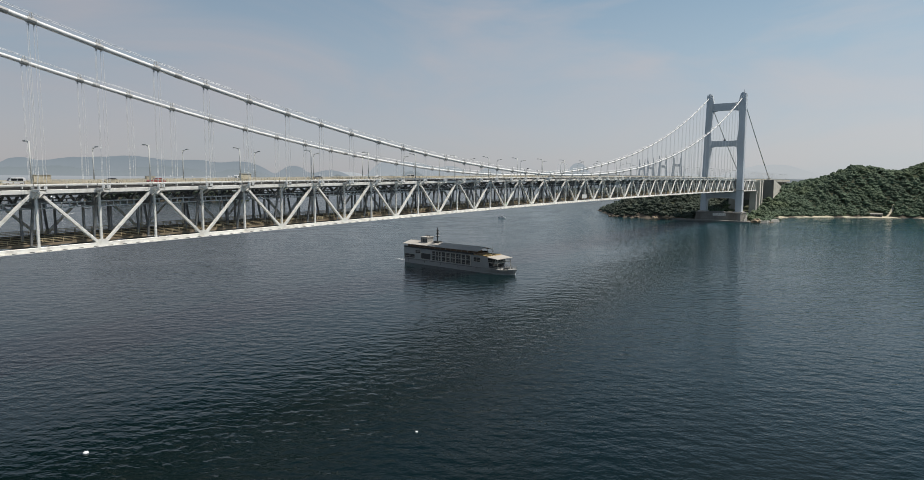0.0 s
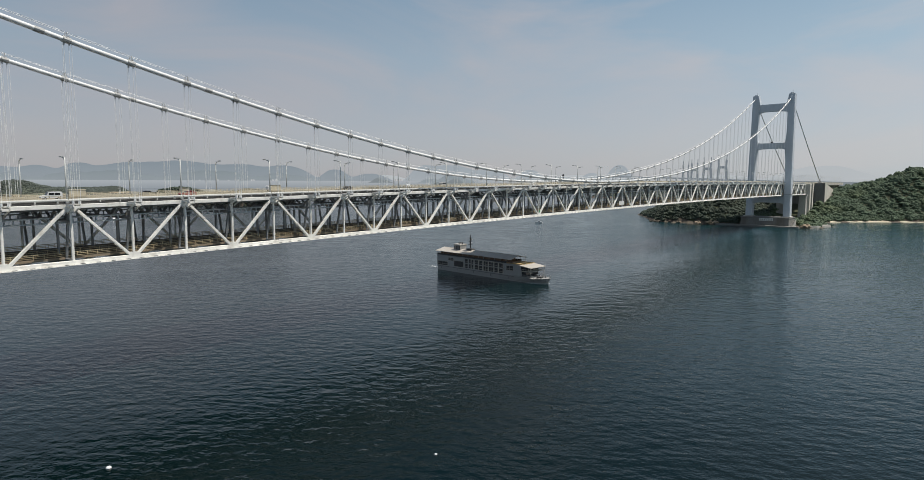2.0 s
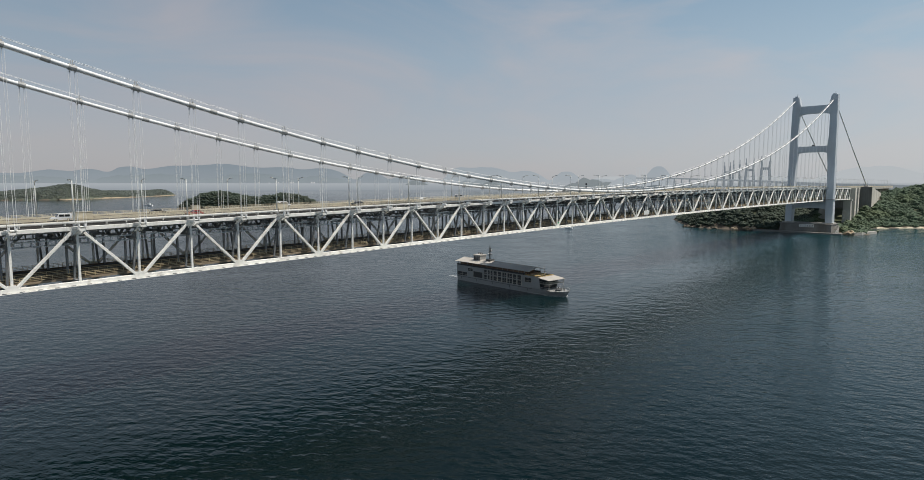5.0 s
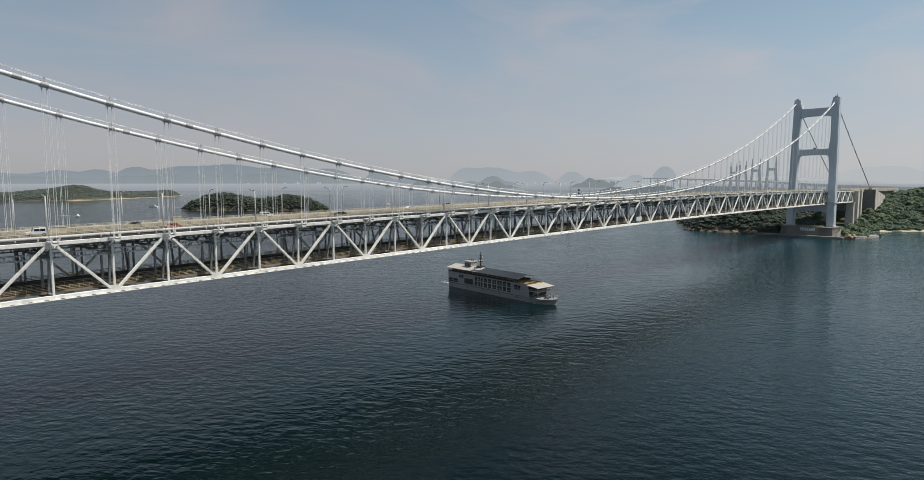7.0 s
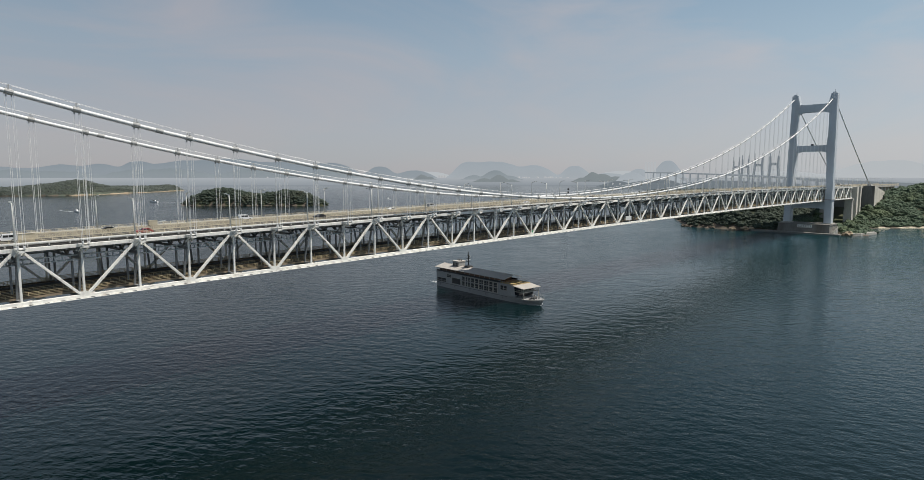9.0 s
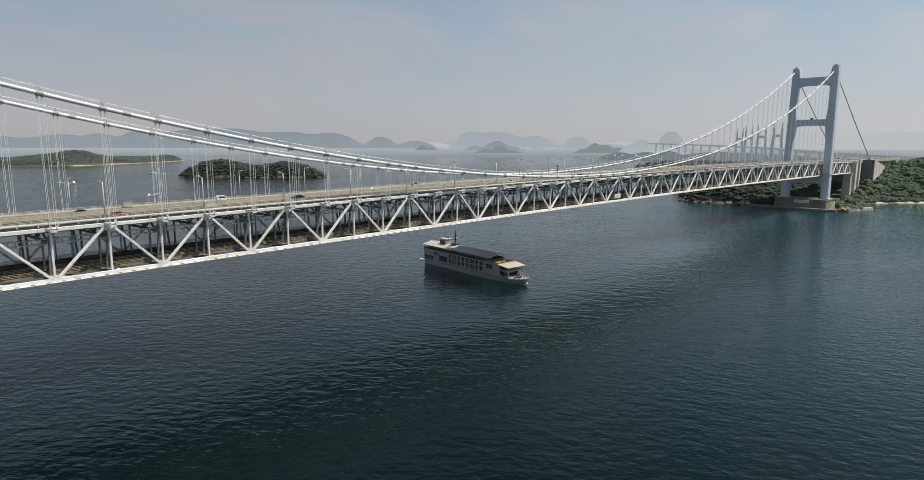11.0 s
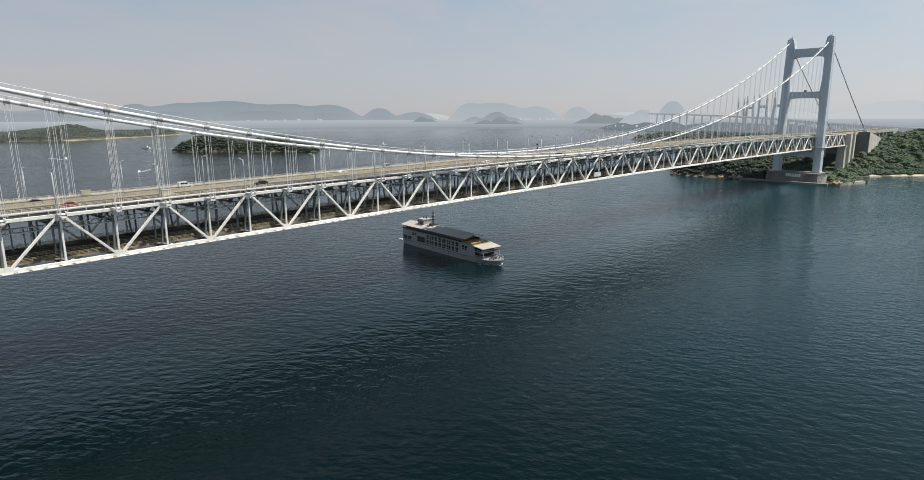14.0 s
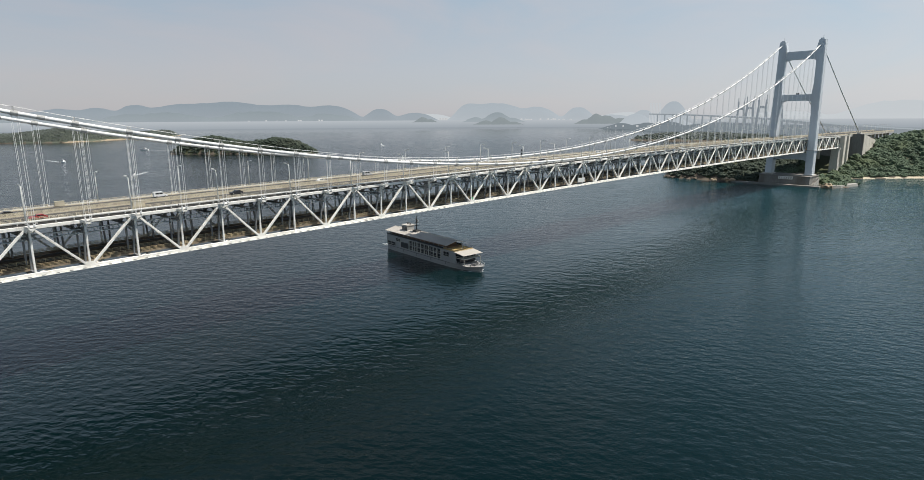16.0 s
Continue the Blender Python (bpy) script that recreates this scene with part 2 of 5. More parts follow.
ASPHALT = material("road_asphalt", (0.07, 0.066, 0.058), 0.9, var=0.16, scale=0.12, fine=2.5, stain=(0.09, 0.08, 0.07), stain_amount=0.5, stain_scale=0.2, stretch=(1, 0.15, 1))
LINE = material("road_line_paint", (0.62, 0.61, 0.56), 0.7, var=0.15, scale=1.0)
GUARD = material("guard_rail_paint", (0.56, 0.50, 0.38), 0.6, var=0.1, scale=0.4, stain=(0.33, 0.26, 0.17), stain_amount=0.4, by_object=0.05)
BEIGE = material("beige_walkway_rail", (0.52, 0.43, 0.27), 0.7, var=0.15, scale=0.4, stain=(0.2, 0.12, 0.06), stain_amount=0.6)
RUST = material("rail_deck", (0.095, 0.064, 0.040), 0.9, var=0.3, scale=0.15, fine=1.8, stain=(0.32, 0.28, 0.22), stain_amount=0.5, stain_scale=0.3, stretch=(1, 0.3, 1))
TAN = material("stained_gangway", (0.27, 0.215, 0.15), 0.9, var=0.2, scale=0.2, fine=1.6, stain=(0.11, 0.07, 0.042), stain_amount=0.8, stain_scale=0.22, stretch=(1, 0.4, 1))
GALV = material("galvanised_pipe", (0.55, 0.55, 0.53), 0.45, var=0.1, scale=0.5, by_object=0.05)
LAMPM = material("lamp_column_paint", (0.55, 0.56, 0.54), 0.5, var=0.08)
LENS = material("lamp_head", (0.75, 0.75, 0.72), 0.3, var=0.04)
SEA = water_material()


# ---- mesh helpers ----
class Build:
    """Collects vertices and faces, then gives one mesh."""

    def __init__(self):
        self.v, self.f = [], []

    def box(self, a, b):
        (x0, y0, z0), (x1, y1, z1) = a, b
        n = len(self.v)
        self.v += [(x0, y0, z0), (x1, y0, z0), (x1, y1, z0), (x0, y1, z0), (x0, y0, z1), (x1, y0, z1), (x1, y1, z1), (x0, y1, z1)]
        self.f += [tuple(n + i for i in q) for q in ((3, 2, 1, 0), (4, 5, 6, 7), (0, 1, 5, 4), (1, 2, 6, 5), (2, 3, 7, 6), (3, 0, 4, 7))]
        return self

    def hexa(self, low, high):
        """A solid between two quads, each four points counter-clockwise from above."""
        n = len(self.v)
        self.v += list(low) + list(high)
        self.f += [tuple(n + i for i in q) for q in ((3, 2, 1, 0), (4, 5, 6, 7), (0, 1, 5, 4), (1, 2, 6, 5), (2, 3, 7, 6), (3, 0, 4, 7))]
        return self

    def beam(self, p, q, w, h, up=(0, 0, 1), bevel=0.0):
        """A bar from p to q: w wide across, h deep along up."""
        p, q = Vector(p), Vector(q)
        d = (q - p).normalized()
        s = d.cross(Vector(up))
        if s.length < 1e-4:
            s = d.cross(Vector((1, 0, 0)))
        s.normalize()
        u = s.cross(d)
        n = len(self.v)
        if bevel:
            c = [(-w / 2 + bevel, -h / 2), (w / 2 - bevel, -h / 2), (w / 2, -h / 2 + bevel), (w / 2, h / 2 - bevel), (w / 2 - bevel, h / 2), (-w / 2 + bevel, h / 2), (-w / 2, h / 2 - bevel), (-w / 2, -h / 2 + bevel)]
        else:
            c = [(-w / 2, -h / 2), (w / 2, -h / 2), (w / 2, h / 2), (-w / 2, h / 2)]
        k = len(c)
        for e in (p, q):
            self.v += [tuple(e + s * a + u * b) for a, b in c]
        self.f += [(n + i, n + (i + 1) % k, n + k + (i + 1) % k, n + k + i) for i in range(k)]
        self.f += [tuple(n + i for i in reversed(range(k))), tuple(n + k + i for i in range(k))]
        return self

    def tube(self, pts, r, k=8, caps=True):
        n = len(self.v)
        pts = [Vector(p) for p in pts]
        rr = r if isinstance(r, (list, tuple)) else [r] * len(pts)
        for i, p in enumerate(pts):
            d = (pts[min(i + 1, len(pts) - 1)] - pts[max(i - 1, 0)]).normalized()
            s = d.cross(Vector((0, 0, 1)))
            if s.length < 1e-3:
                s = Vector((1, 0, 0))
            s.normalize()
            u = s.cross(d)
            self.v += [tuple(p + (s * math.cos(a) + u * math.sin(a)) * rr[i]) for a in (2 * math.pi * j / k for j in range(k))]
        for i in range(len(pts) - 1):
            a, b = n + i * k, n + (i + 1) * k
            self.f += [(a + j, a + (j + 1) % k, b + (j + 1) % k, b + j) for j in range(k)]
        if caps:
            self.f += [tuple(n + j for j in reversed(range(k))), tuple(n + (len(pts) - 1) * k + j for j in range(k))]
        return self

    def prism(self, outline, axis_from, axis_to):
        """Extrudes an outline of points (3D) from one offset to another."""
        n, k = len(self.v), len(outline)
        a, b = Vector(axis_from), Vector(axis_to)
        self.v += [tuple(Vector(p) + a) for p in outline] + [tuple(Vector(p) + b) for p in outline]
        self.f += [(n + i, n + (i + 1) % k, n + k + (i + 1) % k, n + k + i) for i in range(k)]
        self.f += [tuple(n + i for i in reversed(range(k))), tuple(n + k + i for i in range(k))]
        return self

    def mesh(self, name, smooth=False):
        m = bpy.data.meshes.new(name)
        m.from_pydata(self.v, [], self.f)
        bm = bmesh.new()
        bm.from_mesh(m)
        bmesh.ops.recalc_face_normals(bm, faces=bm.faces)
        bm.to_mesh(m)
        bm.free()
        if smooth:
            m.shade_smooth()
        return m


def part(name, build, mat, parent, label="", smooth=False, kind=""):
    if parent.name == "suspension_bridge":
        build.v = [(x, y + SKEW * (x - 17.0), z) for x, y, z in build.v]
    me = build if isinstance(build, bpy.types.Mesh) else build.mesh(name, smooth)
    if not me.materials:
        me.materials.append(mat)
    ob = new(name, me)
    ob.parent = parent
    return tagged(ob, label, kind=kind)


def thing(name, label, category, m=None, group="", kind=""):
    ob = new(name)
    ob.empty_display_size = 1.0
    if m is not None:
        ob.matrix_basis = m
    return tagged(ob, label, category, group, kind)


def solid(name, build, mat, label, category, group="", kind="", smooth=False):
    me = build if isinstance(build, bpy.types.Mesh) else build.mesh(name, smooth)
    me.materials.append(mat)
    return tagged(new(name, me), label, category, group, kind)


# ---- sea ----
HEART = Vector((187.0, -47.0, 0.0))      # the middle of the walk, over the water


def sea():
    b = Build()
    rings, k = [0, 120, 400, 1000, 2200, 4000, 4960], 96
    b.v.append((HEART.x, HEART.y, 0))
    for r in rings[1:]:
        b.v += [(HEART.x + r * math.cos(2 * math.pi * i / k), HEART.y + r * math.sin(2 * math.pi * i / k), 0) for i in range(k)]
    b.f += [(0, 1 + i, 1 + (i + 1) % k) for i in range(k)]
    for j in range(len(rings) - 2):
        a, c = 1 + j * k, 1 + (j + 1) * k
        b.f += [(a + i, c + i, c + (i + 1) % k, a + (i + 1) % k) for i in range(k)]
    solid("water", b, SEA, "dark green rippled strait of the inland sea", "sea", kind="structure")


sea()

# ---- suspension bridge ----
PANEL = 13.0
Y_TOWER, Y_MID, Y_END = 671.0, 226.0, 793.0
K0, K1, K2 = -9, 51, 61                  # first panel point, tower, end of the truss
HALF, HANG = 15.0, 18.4                  # half widths between trusses and between cables
SKEW = 0.1                               # the cross frames stand a little askew to the bridge's line
ZC, ZA = 49.8, 4.78e-4


def z_top(y):
    """Top chord's centre line."""
    return 43.9 + 0.0178 * y - 1.62e-5 * y * y


def z_low(y):
    return z_top(y) - 13.0


def z_cable(y):
    return ZC + ZA * (y - Y_MID) ** 2


bridge = thing("suspension_bridge", "double-deck suspension bridge of pale grey painted steel over the strait", "bridge")


def truss_side(side):
    x = side * HALF
    cover = Build()
    for k in range(K0, K2):
        y0, y1 = k * PANEL, (k + 1) * PANEL
        t0, t1, l0, l1 = z_top(y0), z_top(y1), z_low(y0), z_low(y1)
        part("top_chord", Build().beam((x, y0 + 0.02, t0), (x, y1 - 0.02, t1), 0.75, 0.95, bevel=0.06), STEEL, bridge)
        b = Build().beam((x, y0 + 0.02, l0), (x, y1 - 0.02, l1), 0.8, 0.9, bevel=0.06)
        # flange strip and hand-hole covers along the outside of the bottom chord
        b.beam((x + side * 0.70, y0, l0 - 0.53), (x + side * 0.70, y1, l1 - 0.53), 0.66, 0.14)
        part("bottom_chord", b, STEEL, bridge)
        for i in range(4):
            yy = y0 + PANEL * (i + 0.5) / 4
            cover.box((x + side * 0.80 - 0.16, yy - 0.42, z_low(yy) - 0.50), (x + side * 0.80 + 0.16, yy + 0.42, z_low(yy) - 0.34))
        if k % 2 == 0:
            p, q = (x, y0 + 0.7, t0 - 0.3), (x, y1 - 0.7, l1 + 0.35)
        else:
            p, q = (x, y0 + 0.7, l0 + 0.35), (x, y1 - 0.7, t1 - 0.3)
        part("diagonal", Build().beam(p, q, 0.62, 0.78, up=(side, 0, 0), bevel=0.05), STEEL, bridge)
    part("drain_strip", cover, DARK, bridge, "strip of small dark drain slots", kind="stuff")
    for k in range(K0, K2 + 1):
        y = k * PANEL
        t, l = z_top(y), z_low(y)
        b = Build().beam((x, y, l + 0.4), (x, y, t - 0.4), 0.5, 0.56, up=(1, 0, 0), bevel=0.04)
        part("vertical_post", b, STEEL, bridge)
        # gusset plates where members meet
        g = Build()
        if k % 2 == 0:
            for s in (-1, 1):
                g.prism([(0, y - 1.6, t + 0.45), (0, y + 1.6, t + 0.45), (0, y + 0.9, t - 1.3), (0, y - 0.9, t - 1.3)], (x + s * 0.40 - 0.03, 0, 0), (x + s * 0.40 + 0.03, 0, 0))
        else:
            for s in (-1, 1):
                g.prism([(0, y - 1.5, l - 0.4), (0, y + 1.5, l - 0.4), (0, y + 0.8, l + 1.15), (0, y - 0.8, l + 1.15)], (x + s * 0.43 - 0.03, 0, 0), (x + s * 0.43 + 0.03, 0, 0))
        part("gusset_plate", g, STEEL, bridge)


def cross_frames():
    for k in range(K0, K2 + 1):
        y = k * PANEL
        t, l = z_top(y), z_low(y)
        b = Build()
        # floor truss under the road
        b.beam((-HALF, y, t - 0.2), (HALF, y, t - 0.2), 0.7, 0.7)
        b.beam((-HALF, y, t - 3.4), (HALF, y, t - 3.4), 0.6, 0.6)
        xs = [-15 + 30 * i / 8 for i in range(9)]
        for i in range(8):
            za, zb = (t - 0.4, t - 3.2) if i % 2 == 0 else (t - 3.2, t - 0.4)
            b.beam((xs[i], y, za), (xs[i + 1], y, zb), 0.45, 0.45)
        part("floor_truss", b, SHADED_STEEL, bridge, "shaded cross truss under the roadway")
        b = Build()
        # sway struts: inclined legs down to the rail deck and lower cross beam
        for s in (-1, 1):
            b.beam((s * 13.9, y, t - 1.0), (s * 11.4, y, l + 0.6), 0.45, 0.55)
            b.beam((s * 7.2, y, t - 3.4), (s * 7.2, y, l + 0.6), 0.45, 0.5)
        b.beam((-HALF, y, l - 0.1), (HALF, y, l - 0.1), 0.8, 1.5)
        part("sway_frame", b, SHADED_STEEL, bridge)
        # bracket that carries the hanger outside the truss
        for s in (-1, 1):
            if k > K1:
                continue
            g = Build()
            for e in (-0.72, 0.72):
                g.beam((s * 15.3, y + e, t + 0.28), (s * 18.8, y + e, t + 0.22), 0.26, 0.42)
                g.beam((s * 15.2, y + e, t - 1.5), (s * 18.5, y + e, t + 0.05), 0.22, 0.3)
            g.box((min(s * 15.4, s * 18.8), y - 0.95, t + 0.5), (max(s * 15.4, s * 18.8), y + 0.95, t + 0.6))
            g.box((min(s * 18.1, s * 18.7), y - 0.7, t - 0.35), (max(s * 18.1, s * 18.7), y + 0.7, t + 0.2))
            part("hanger_bracket", g, STEEL, bridge)


def lateral_bracing():
    for k in range(K0, K2):
        y0, y1 = k * PANEL, (k + 1) * PANEL
        b = Build()
        b.beam((-HALF, y0, z_low(y0) - 0.1), (0, y1, z_low(y1) - 0.1), 0.5, 0.45)
        b.beam((HALF, y0, z_low(y0) - 0.1), (0, y1, z_low(y1) - 0.1), 0.5, 0.45)
        part("lateral_brace", b, STEEL, bridge)


def strip(x0, x1, dz0, dz1, ka, kb, base=z_top, step=1):
    """A long slab that follows the bridge's camber."""
    b = Build()
    ks = list(range(ka, kb + 1, step))
    for k in ks:
        y = k * PANEL
        z = base(y)
        b.v += [(x0, y, z + dz0), (x1, y, z + dz0), (x1, y, z + dz1), (x0, y, z + dz1)]
    for i in range(len(ks) - 1):
        n = 4 * i
        b.f += [(n + j, n + (j + 1) % 4, n + 4 + (j + 1) % 4, n + 4 + j) for j in range(4)]
    b.f += [(3, 2, 1, 0), tuple(4 * (len(ks) - 1) + j for j in range(4))]
    return b


def decks():
    # upper road: two carriageways with a gap, stringers below
    for s in (-1, 1):
        part("road_slab", strip(min(s * 0.9, s * 12.9), max(s * 0.9, s * 12.9), 0.95, 1.32, K0, K2), ASPHALT, bridge, "worn brownish asphalt carriageway")
        part("road_kerb", strip(min(s * 12.9, s * 13.5), max(s * 12.9, s * 13.5), 1.2, 1.5, K0, K2), GUARD, bridge)
        # added dark strip that stands for the shadow under the road edge
        part("cable_tray", strip(min(s * 13.05, s * 13.56), max(s * 13.05, s * 13.56), 0.45, 1.19, K0, K2), DARK, bridge, "dark strip painted as the shadow under the road edge")
        part("median_kerb", strip(min(s * 0.5, s * 0.9), max(s * 0.5, s * 0.9), 0.9, 1.46, K0, K2), GUARD, bridge)
        # added plate in the shaded tone, for the dark zone below the road
        part("edge_girder", strip(min(s * 12.5, s * 12.75), max(s * 12.5, s * 12.75), -1.0, 0.95, K0, K2), SHADED_STEEL, bridge, "dark shaded girder under the road edge")
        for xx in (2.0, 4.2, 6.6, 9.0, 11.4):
            part("stringer", strip(s * xx - 0.2, s * xx + 0.2, 0.05, 0.95, K0, K2), SHADED_STEEL, bridge)
        # edge lines and dashed lane line
        for xx in (1.6, 12.2):
            part("edge_line", strip(s * xx - 0.09, s * xx + 0.09, 1.324, 1.328, K0, K2), LINE, bridge)
        for i in range(int((K2 - K0) * PANEL / 20)):
            y = K0 * PANEL + 20 * i + 1
            za, zb = z_top(y) + 1.326, z_top(y + 8) + 1.326
            d = Build()
            d.v += [(s * 6.9 - 0.09, y, za), (s * 6.9 + 0.09, y, za), (s * 6.9 + 0.09, y + 8, zb), (s * 6.9 - 0.09, y + 8, zb)]
            d.f.append((0, 1, 2, 3))
            part("lane_dash", d, LINE, bridge)
        # outer guard rails: three bars on posts, one run a panel
        for k in range(K0, K2):
            y0, y1 = k * PANEL, (k + 1) * PANEL
            for xx, bars, deep in ((13.2, (1.70, 2.02, 2.36), 0.10), (0.7, (1.74, 2.04, 2.34), 0.09)):
                b = Build()
                for dz in bars:
                    b.beam((s * xx, y0, z_top(y0) + dz), (s * xx, y1, z_top(y1) + dz), 0.11, deep)
                for i in range(6):
                    y = y0 + PANEL * (i + 0.5) / 6
                    b.box((s * xx - 0.07, y - 0.07, z_top(y) + 1.4), (s * xx + 0.09, y + 0.09, z_top(y) + bars[-1] + 0.05))
                part("guard_rail", b, GUARD, bridge)
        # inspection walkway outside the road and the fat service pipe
        # the walkway's dark tone stands for the shadow line below the pipe
        part("walkway", strip(min(s * 13.6, s * 14.7), max(s * 13.6, s * 14.7), 0.62, 0.72, K0, K2), DARK, bridge, "steel grating walkway darkened for the shade below the pipe")
        for k in range(K0, K2):
            y0, y1 = k * PANEL, (k + 1) * PANEL
            b = Build().tube([(s * 14.25, y0 + 0.1, z_top(y0) + 1.42), (s * 14.25, y1 - 0.1, z_top(y1) + 1.42)], 0.31, 10)
            for i in range(3):
                y = y0 + PANEL * (i + 0.5) / 3
                b.box((s * 14.25 - 0.36, y - 0.1, z_top(y) + 0.7), (s * 14.25 + 0.36, y + 0.1, z_top(y) + 1.55))
            part("service_pipe", b, GALV, bridge, smooth=False)
    # lower railway deck
    for s in (-1, 1):
        part("track_bed", strip(min(s * 1.3, s * 6.6), max(s * 1.3, s * 6.6), 0.7, 1.25, K0, K2, z_low), RUST, bridge, "rusty brown railway deck")
        for xx in (3.2, 4.3):
            part("rail", strip(s * xx - 0.05, s * xx + 0.05, 1.25, 1.43, K0, K2, z_low), DARK, bridge)
        part("side_gangway", strip(min(s * 7.6, s * 11.3), max(s * 7.6, s * 11.3), 0.62, 0.8, K0, K2, z_low), TAN, bridge, "stained tan concrete gangway")
        part("side_girder", strip(min(s * 11.3, s * 11.6), max(s * 11.3, s * 11.6), 0.45, 0.98, K0, K2, z_low), TAN, bridge)
        part("track_parapet", strip(min(s * 7.3, s * 7.55), max(s * 7.3, s * 7.55), 0.7, 1.4, K0, K2, z_low), RUST, bridge, "stained brown parapet beside the track")
        for k in range(K0, K2):
            y0, y1 = k * PANEL, (k + 1) * PANEL
            for xx, foot in ((7.42, 1.37), (11.4, 0.9)):
                b = Build()
                for dz in (0.4, 0.78, 1.16):
                    b.beam((s * xx, y0 + 0.2, z_low(y0) + foot + dz), (s * xx, y1 - 0.2, z_low(y1) + foot + dz), 0.08, 0.08)
                for i in range(7):
                    y = y0 + 0.2 + (PANEL - 0.4) * i / 6
                    b.box((s * xx - 0.05, y - 0.05, z_low(y) + foot), (s * xx + 0.05, y + 0.05, z_low(y) + foot + 1.2))
                part("gangway_railing", b, BEIGE, bridge)
            # inspection gallery hung under the road, open like a ladder
            b = Build()
            for dz in (-2.7, -3.9):
                b.beam((s * 11.6, y0, z_top(y0) + dz), (s * 11.6, y1, z_top(y1) + dz), 0.9, 0.3)
            for i in range(9):
                y = y0 + PANEL * i / 8
                b.box((s * 11.6 - 0.12, y - 0.14, z_top(y) - 3.9), (s * 11.6 + 0.12, y + 0.14, z_top(y) - 2.7))
            part("inspection_gallery", b, GALLERY, bridge, "grey ladder-like inspection gallery")
        for k in range(K0, K2):
            y0 = k * PANEL
            z = z_low(y0 + 6.5) - 0.25
            b = Build().prism([(s * 14.5, y0 + 1.0, z), (s * 12.3, y0 + 1.6, z), (s * 12.0, y0 + 3.2, z), (s * 14.5, y0 + 5.2, z)], (0, 0, 0), (0, 0, 0.1))
            part("lateral_gusset", b, STEEL, bridge)
        # catenary posts of the railway
        for k in range(K0, K2, 4):
            y = (k + 0.5) * PANEL
            b = Build().beam((s * 7.0, y, z_low(y) + 1.0), (s * 7.0, y, z_top(y) - 3.4), 0.3, 0.3)
            b.beam((s * 7.0, y, z_low(y) + 7.6), (s * 3.6, y, z_low(y) + 7.6), 0.12, 0.12)
            part("catenary_post", b, SHADED_STEEL, bridge)


def cables():
    for s in (-1, 1):
        ys = [K0 * PANEL + i * 6.5 for i in range(int((Y_TOWER - K0 * PANEL) / 6.5))] + [Y_TOWER]
        part("main_cable", Build().tube([(s * HANG, y, z_cable(y)) for y in ys], 0.56, 12), CABLE, bridge, "white wrapped main cable", smooth=True)
        # straight back stay to the anchorage
        zt = z_cable(Y_TOWER)
        part("back_stay", Build().tube([(s * HANG, Y_TOWER, zt), (s * HANG, Y_TOWER + 100, zt - 48), (s * HANG, 875, 49.0)], 0.56, 10), CABLE, bridge, smooth=True)
        for e in (-1, 1):
            part("hand_rope", Build().tube([(s * HANG + e * 0.5, y, z_cable(y) + 1.55) for y in ys[::2]], 0.045, 4), ROPE, bridge)
        for k in range(K0, K1):
            y = k * PANEL
            z = z_cable(y)
            slope = 2 * ZA * (y - Y_MID)
            b = Build().tube([(s * HANG, y - 0.8, z - 0.8 * slope), (s * HANG, y + 0.8, z + 0.8 * slope)], 0.70, 10)
            for e in (-1, 1):
                b.box((s * HANG - 0.1, y + e * 0.5 - 0.12, z - 1.1), (s * HANG + 0.1, y + e * 0.5 + 0.12, z + 0.95))
                b.box((s * HANG + e * 0.5 - 0.06, y - 0.06, z), (s * HANG + e * 0.5 + 0.06, y + 0.06, z + 1.65))
            part("cable_band", b, BAND, bridge)
            if z - z_top(y) > 3.0:
                h = Build()
                for e in (-1, 1):
                    for d in (-1, 1):
                        xx, yy = s * HANG + d * 0.16, y + e * (0.66 + 0.2 * d)
                        h.tube([(xx, yy, z_top(y) + 0.3), (xx, yy, z - 0.2 + e * 0.6 * slope)], 0.046, 5)
                    h.box((s * HANG - 0.4, y + e * 0.62 - 0.12, z_top(y) + 0.5), (s * HANG + 0.4, y + e * 0.62 + 0.12, z_top(y) + 1.3))
                part("hanger", h, ROPE, bridge, "steel hanger of four parallel ropes")
        # centre stays at mid-span
        for e in (-1, 1):
            y0, y1 = Y_MID + e * 5, Y_MID + e * 20
            b = Build()
            for d in (-0.3, 0.3):
                b.tube([(s * HANG + d, y0, z_cable(y0) - 0.2), (s * (HANG - 1.2) + d, y1, z_top(y1) + 0.6)], 0.13, 6)
            part("centre_stay", b, CABLE, bridge)
    for s, y in ((1, 5.5), (-1, 4.0), (1, -31.0), (-1, -30.0), (1, 96.0), (-1, 99.0)):
        z, sl = z_cable(y), 2 * ZA * (y - Y_MID)
        part("cable_collar", Build().tube([(s * HANG, y - 0.9, z - 0.9 * sl), (s * HANG, y + 0.9, z + 0.9 * sl)], 0.62, 10), BAND, bridge, "dull grey inspection collar")


truss_side(1)
truss_side(-1)
cross_frames()
lateral_bracing()
decks()
cables()


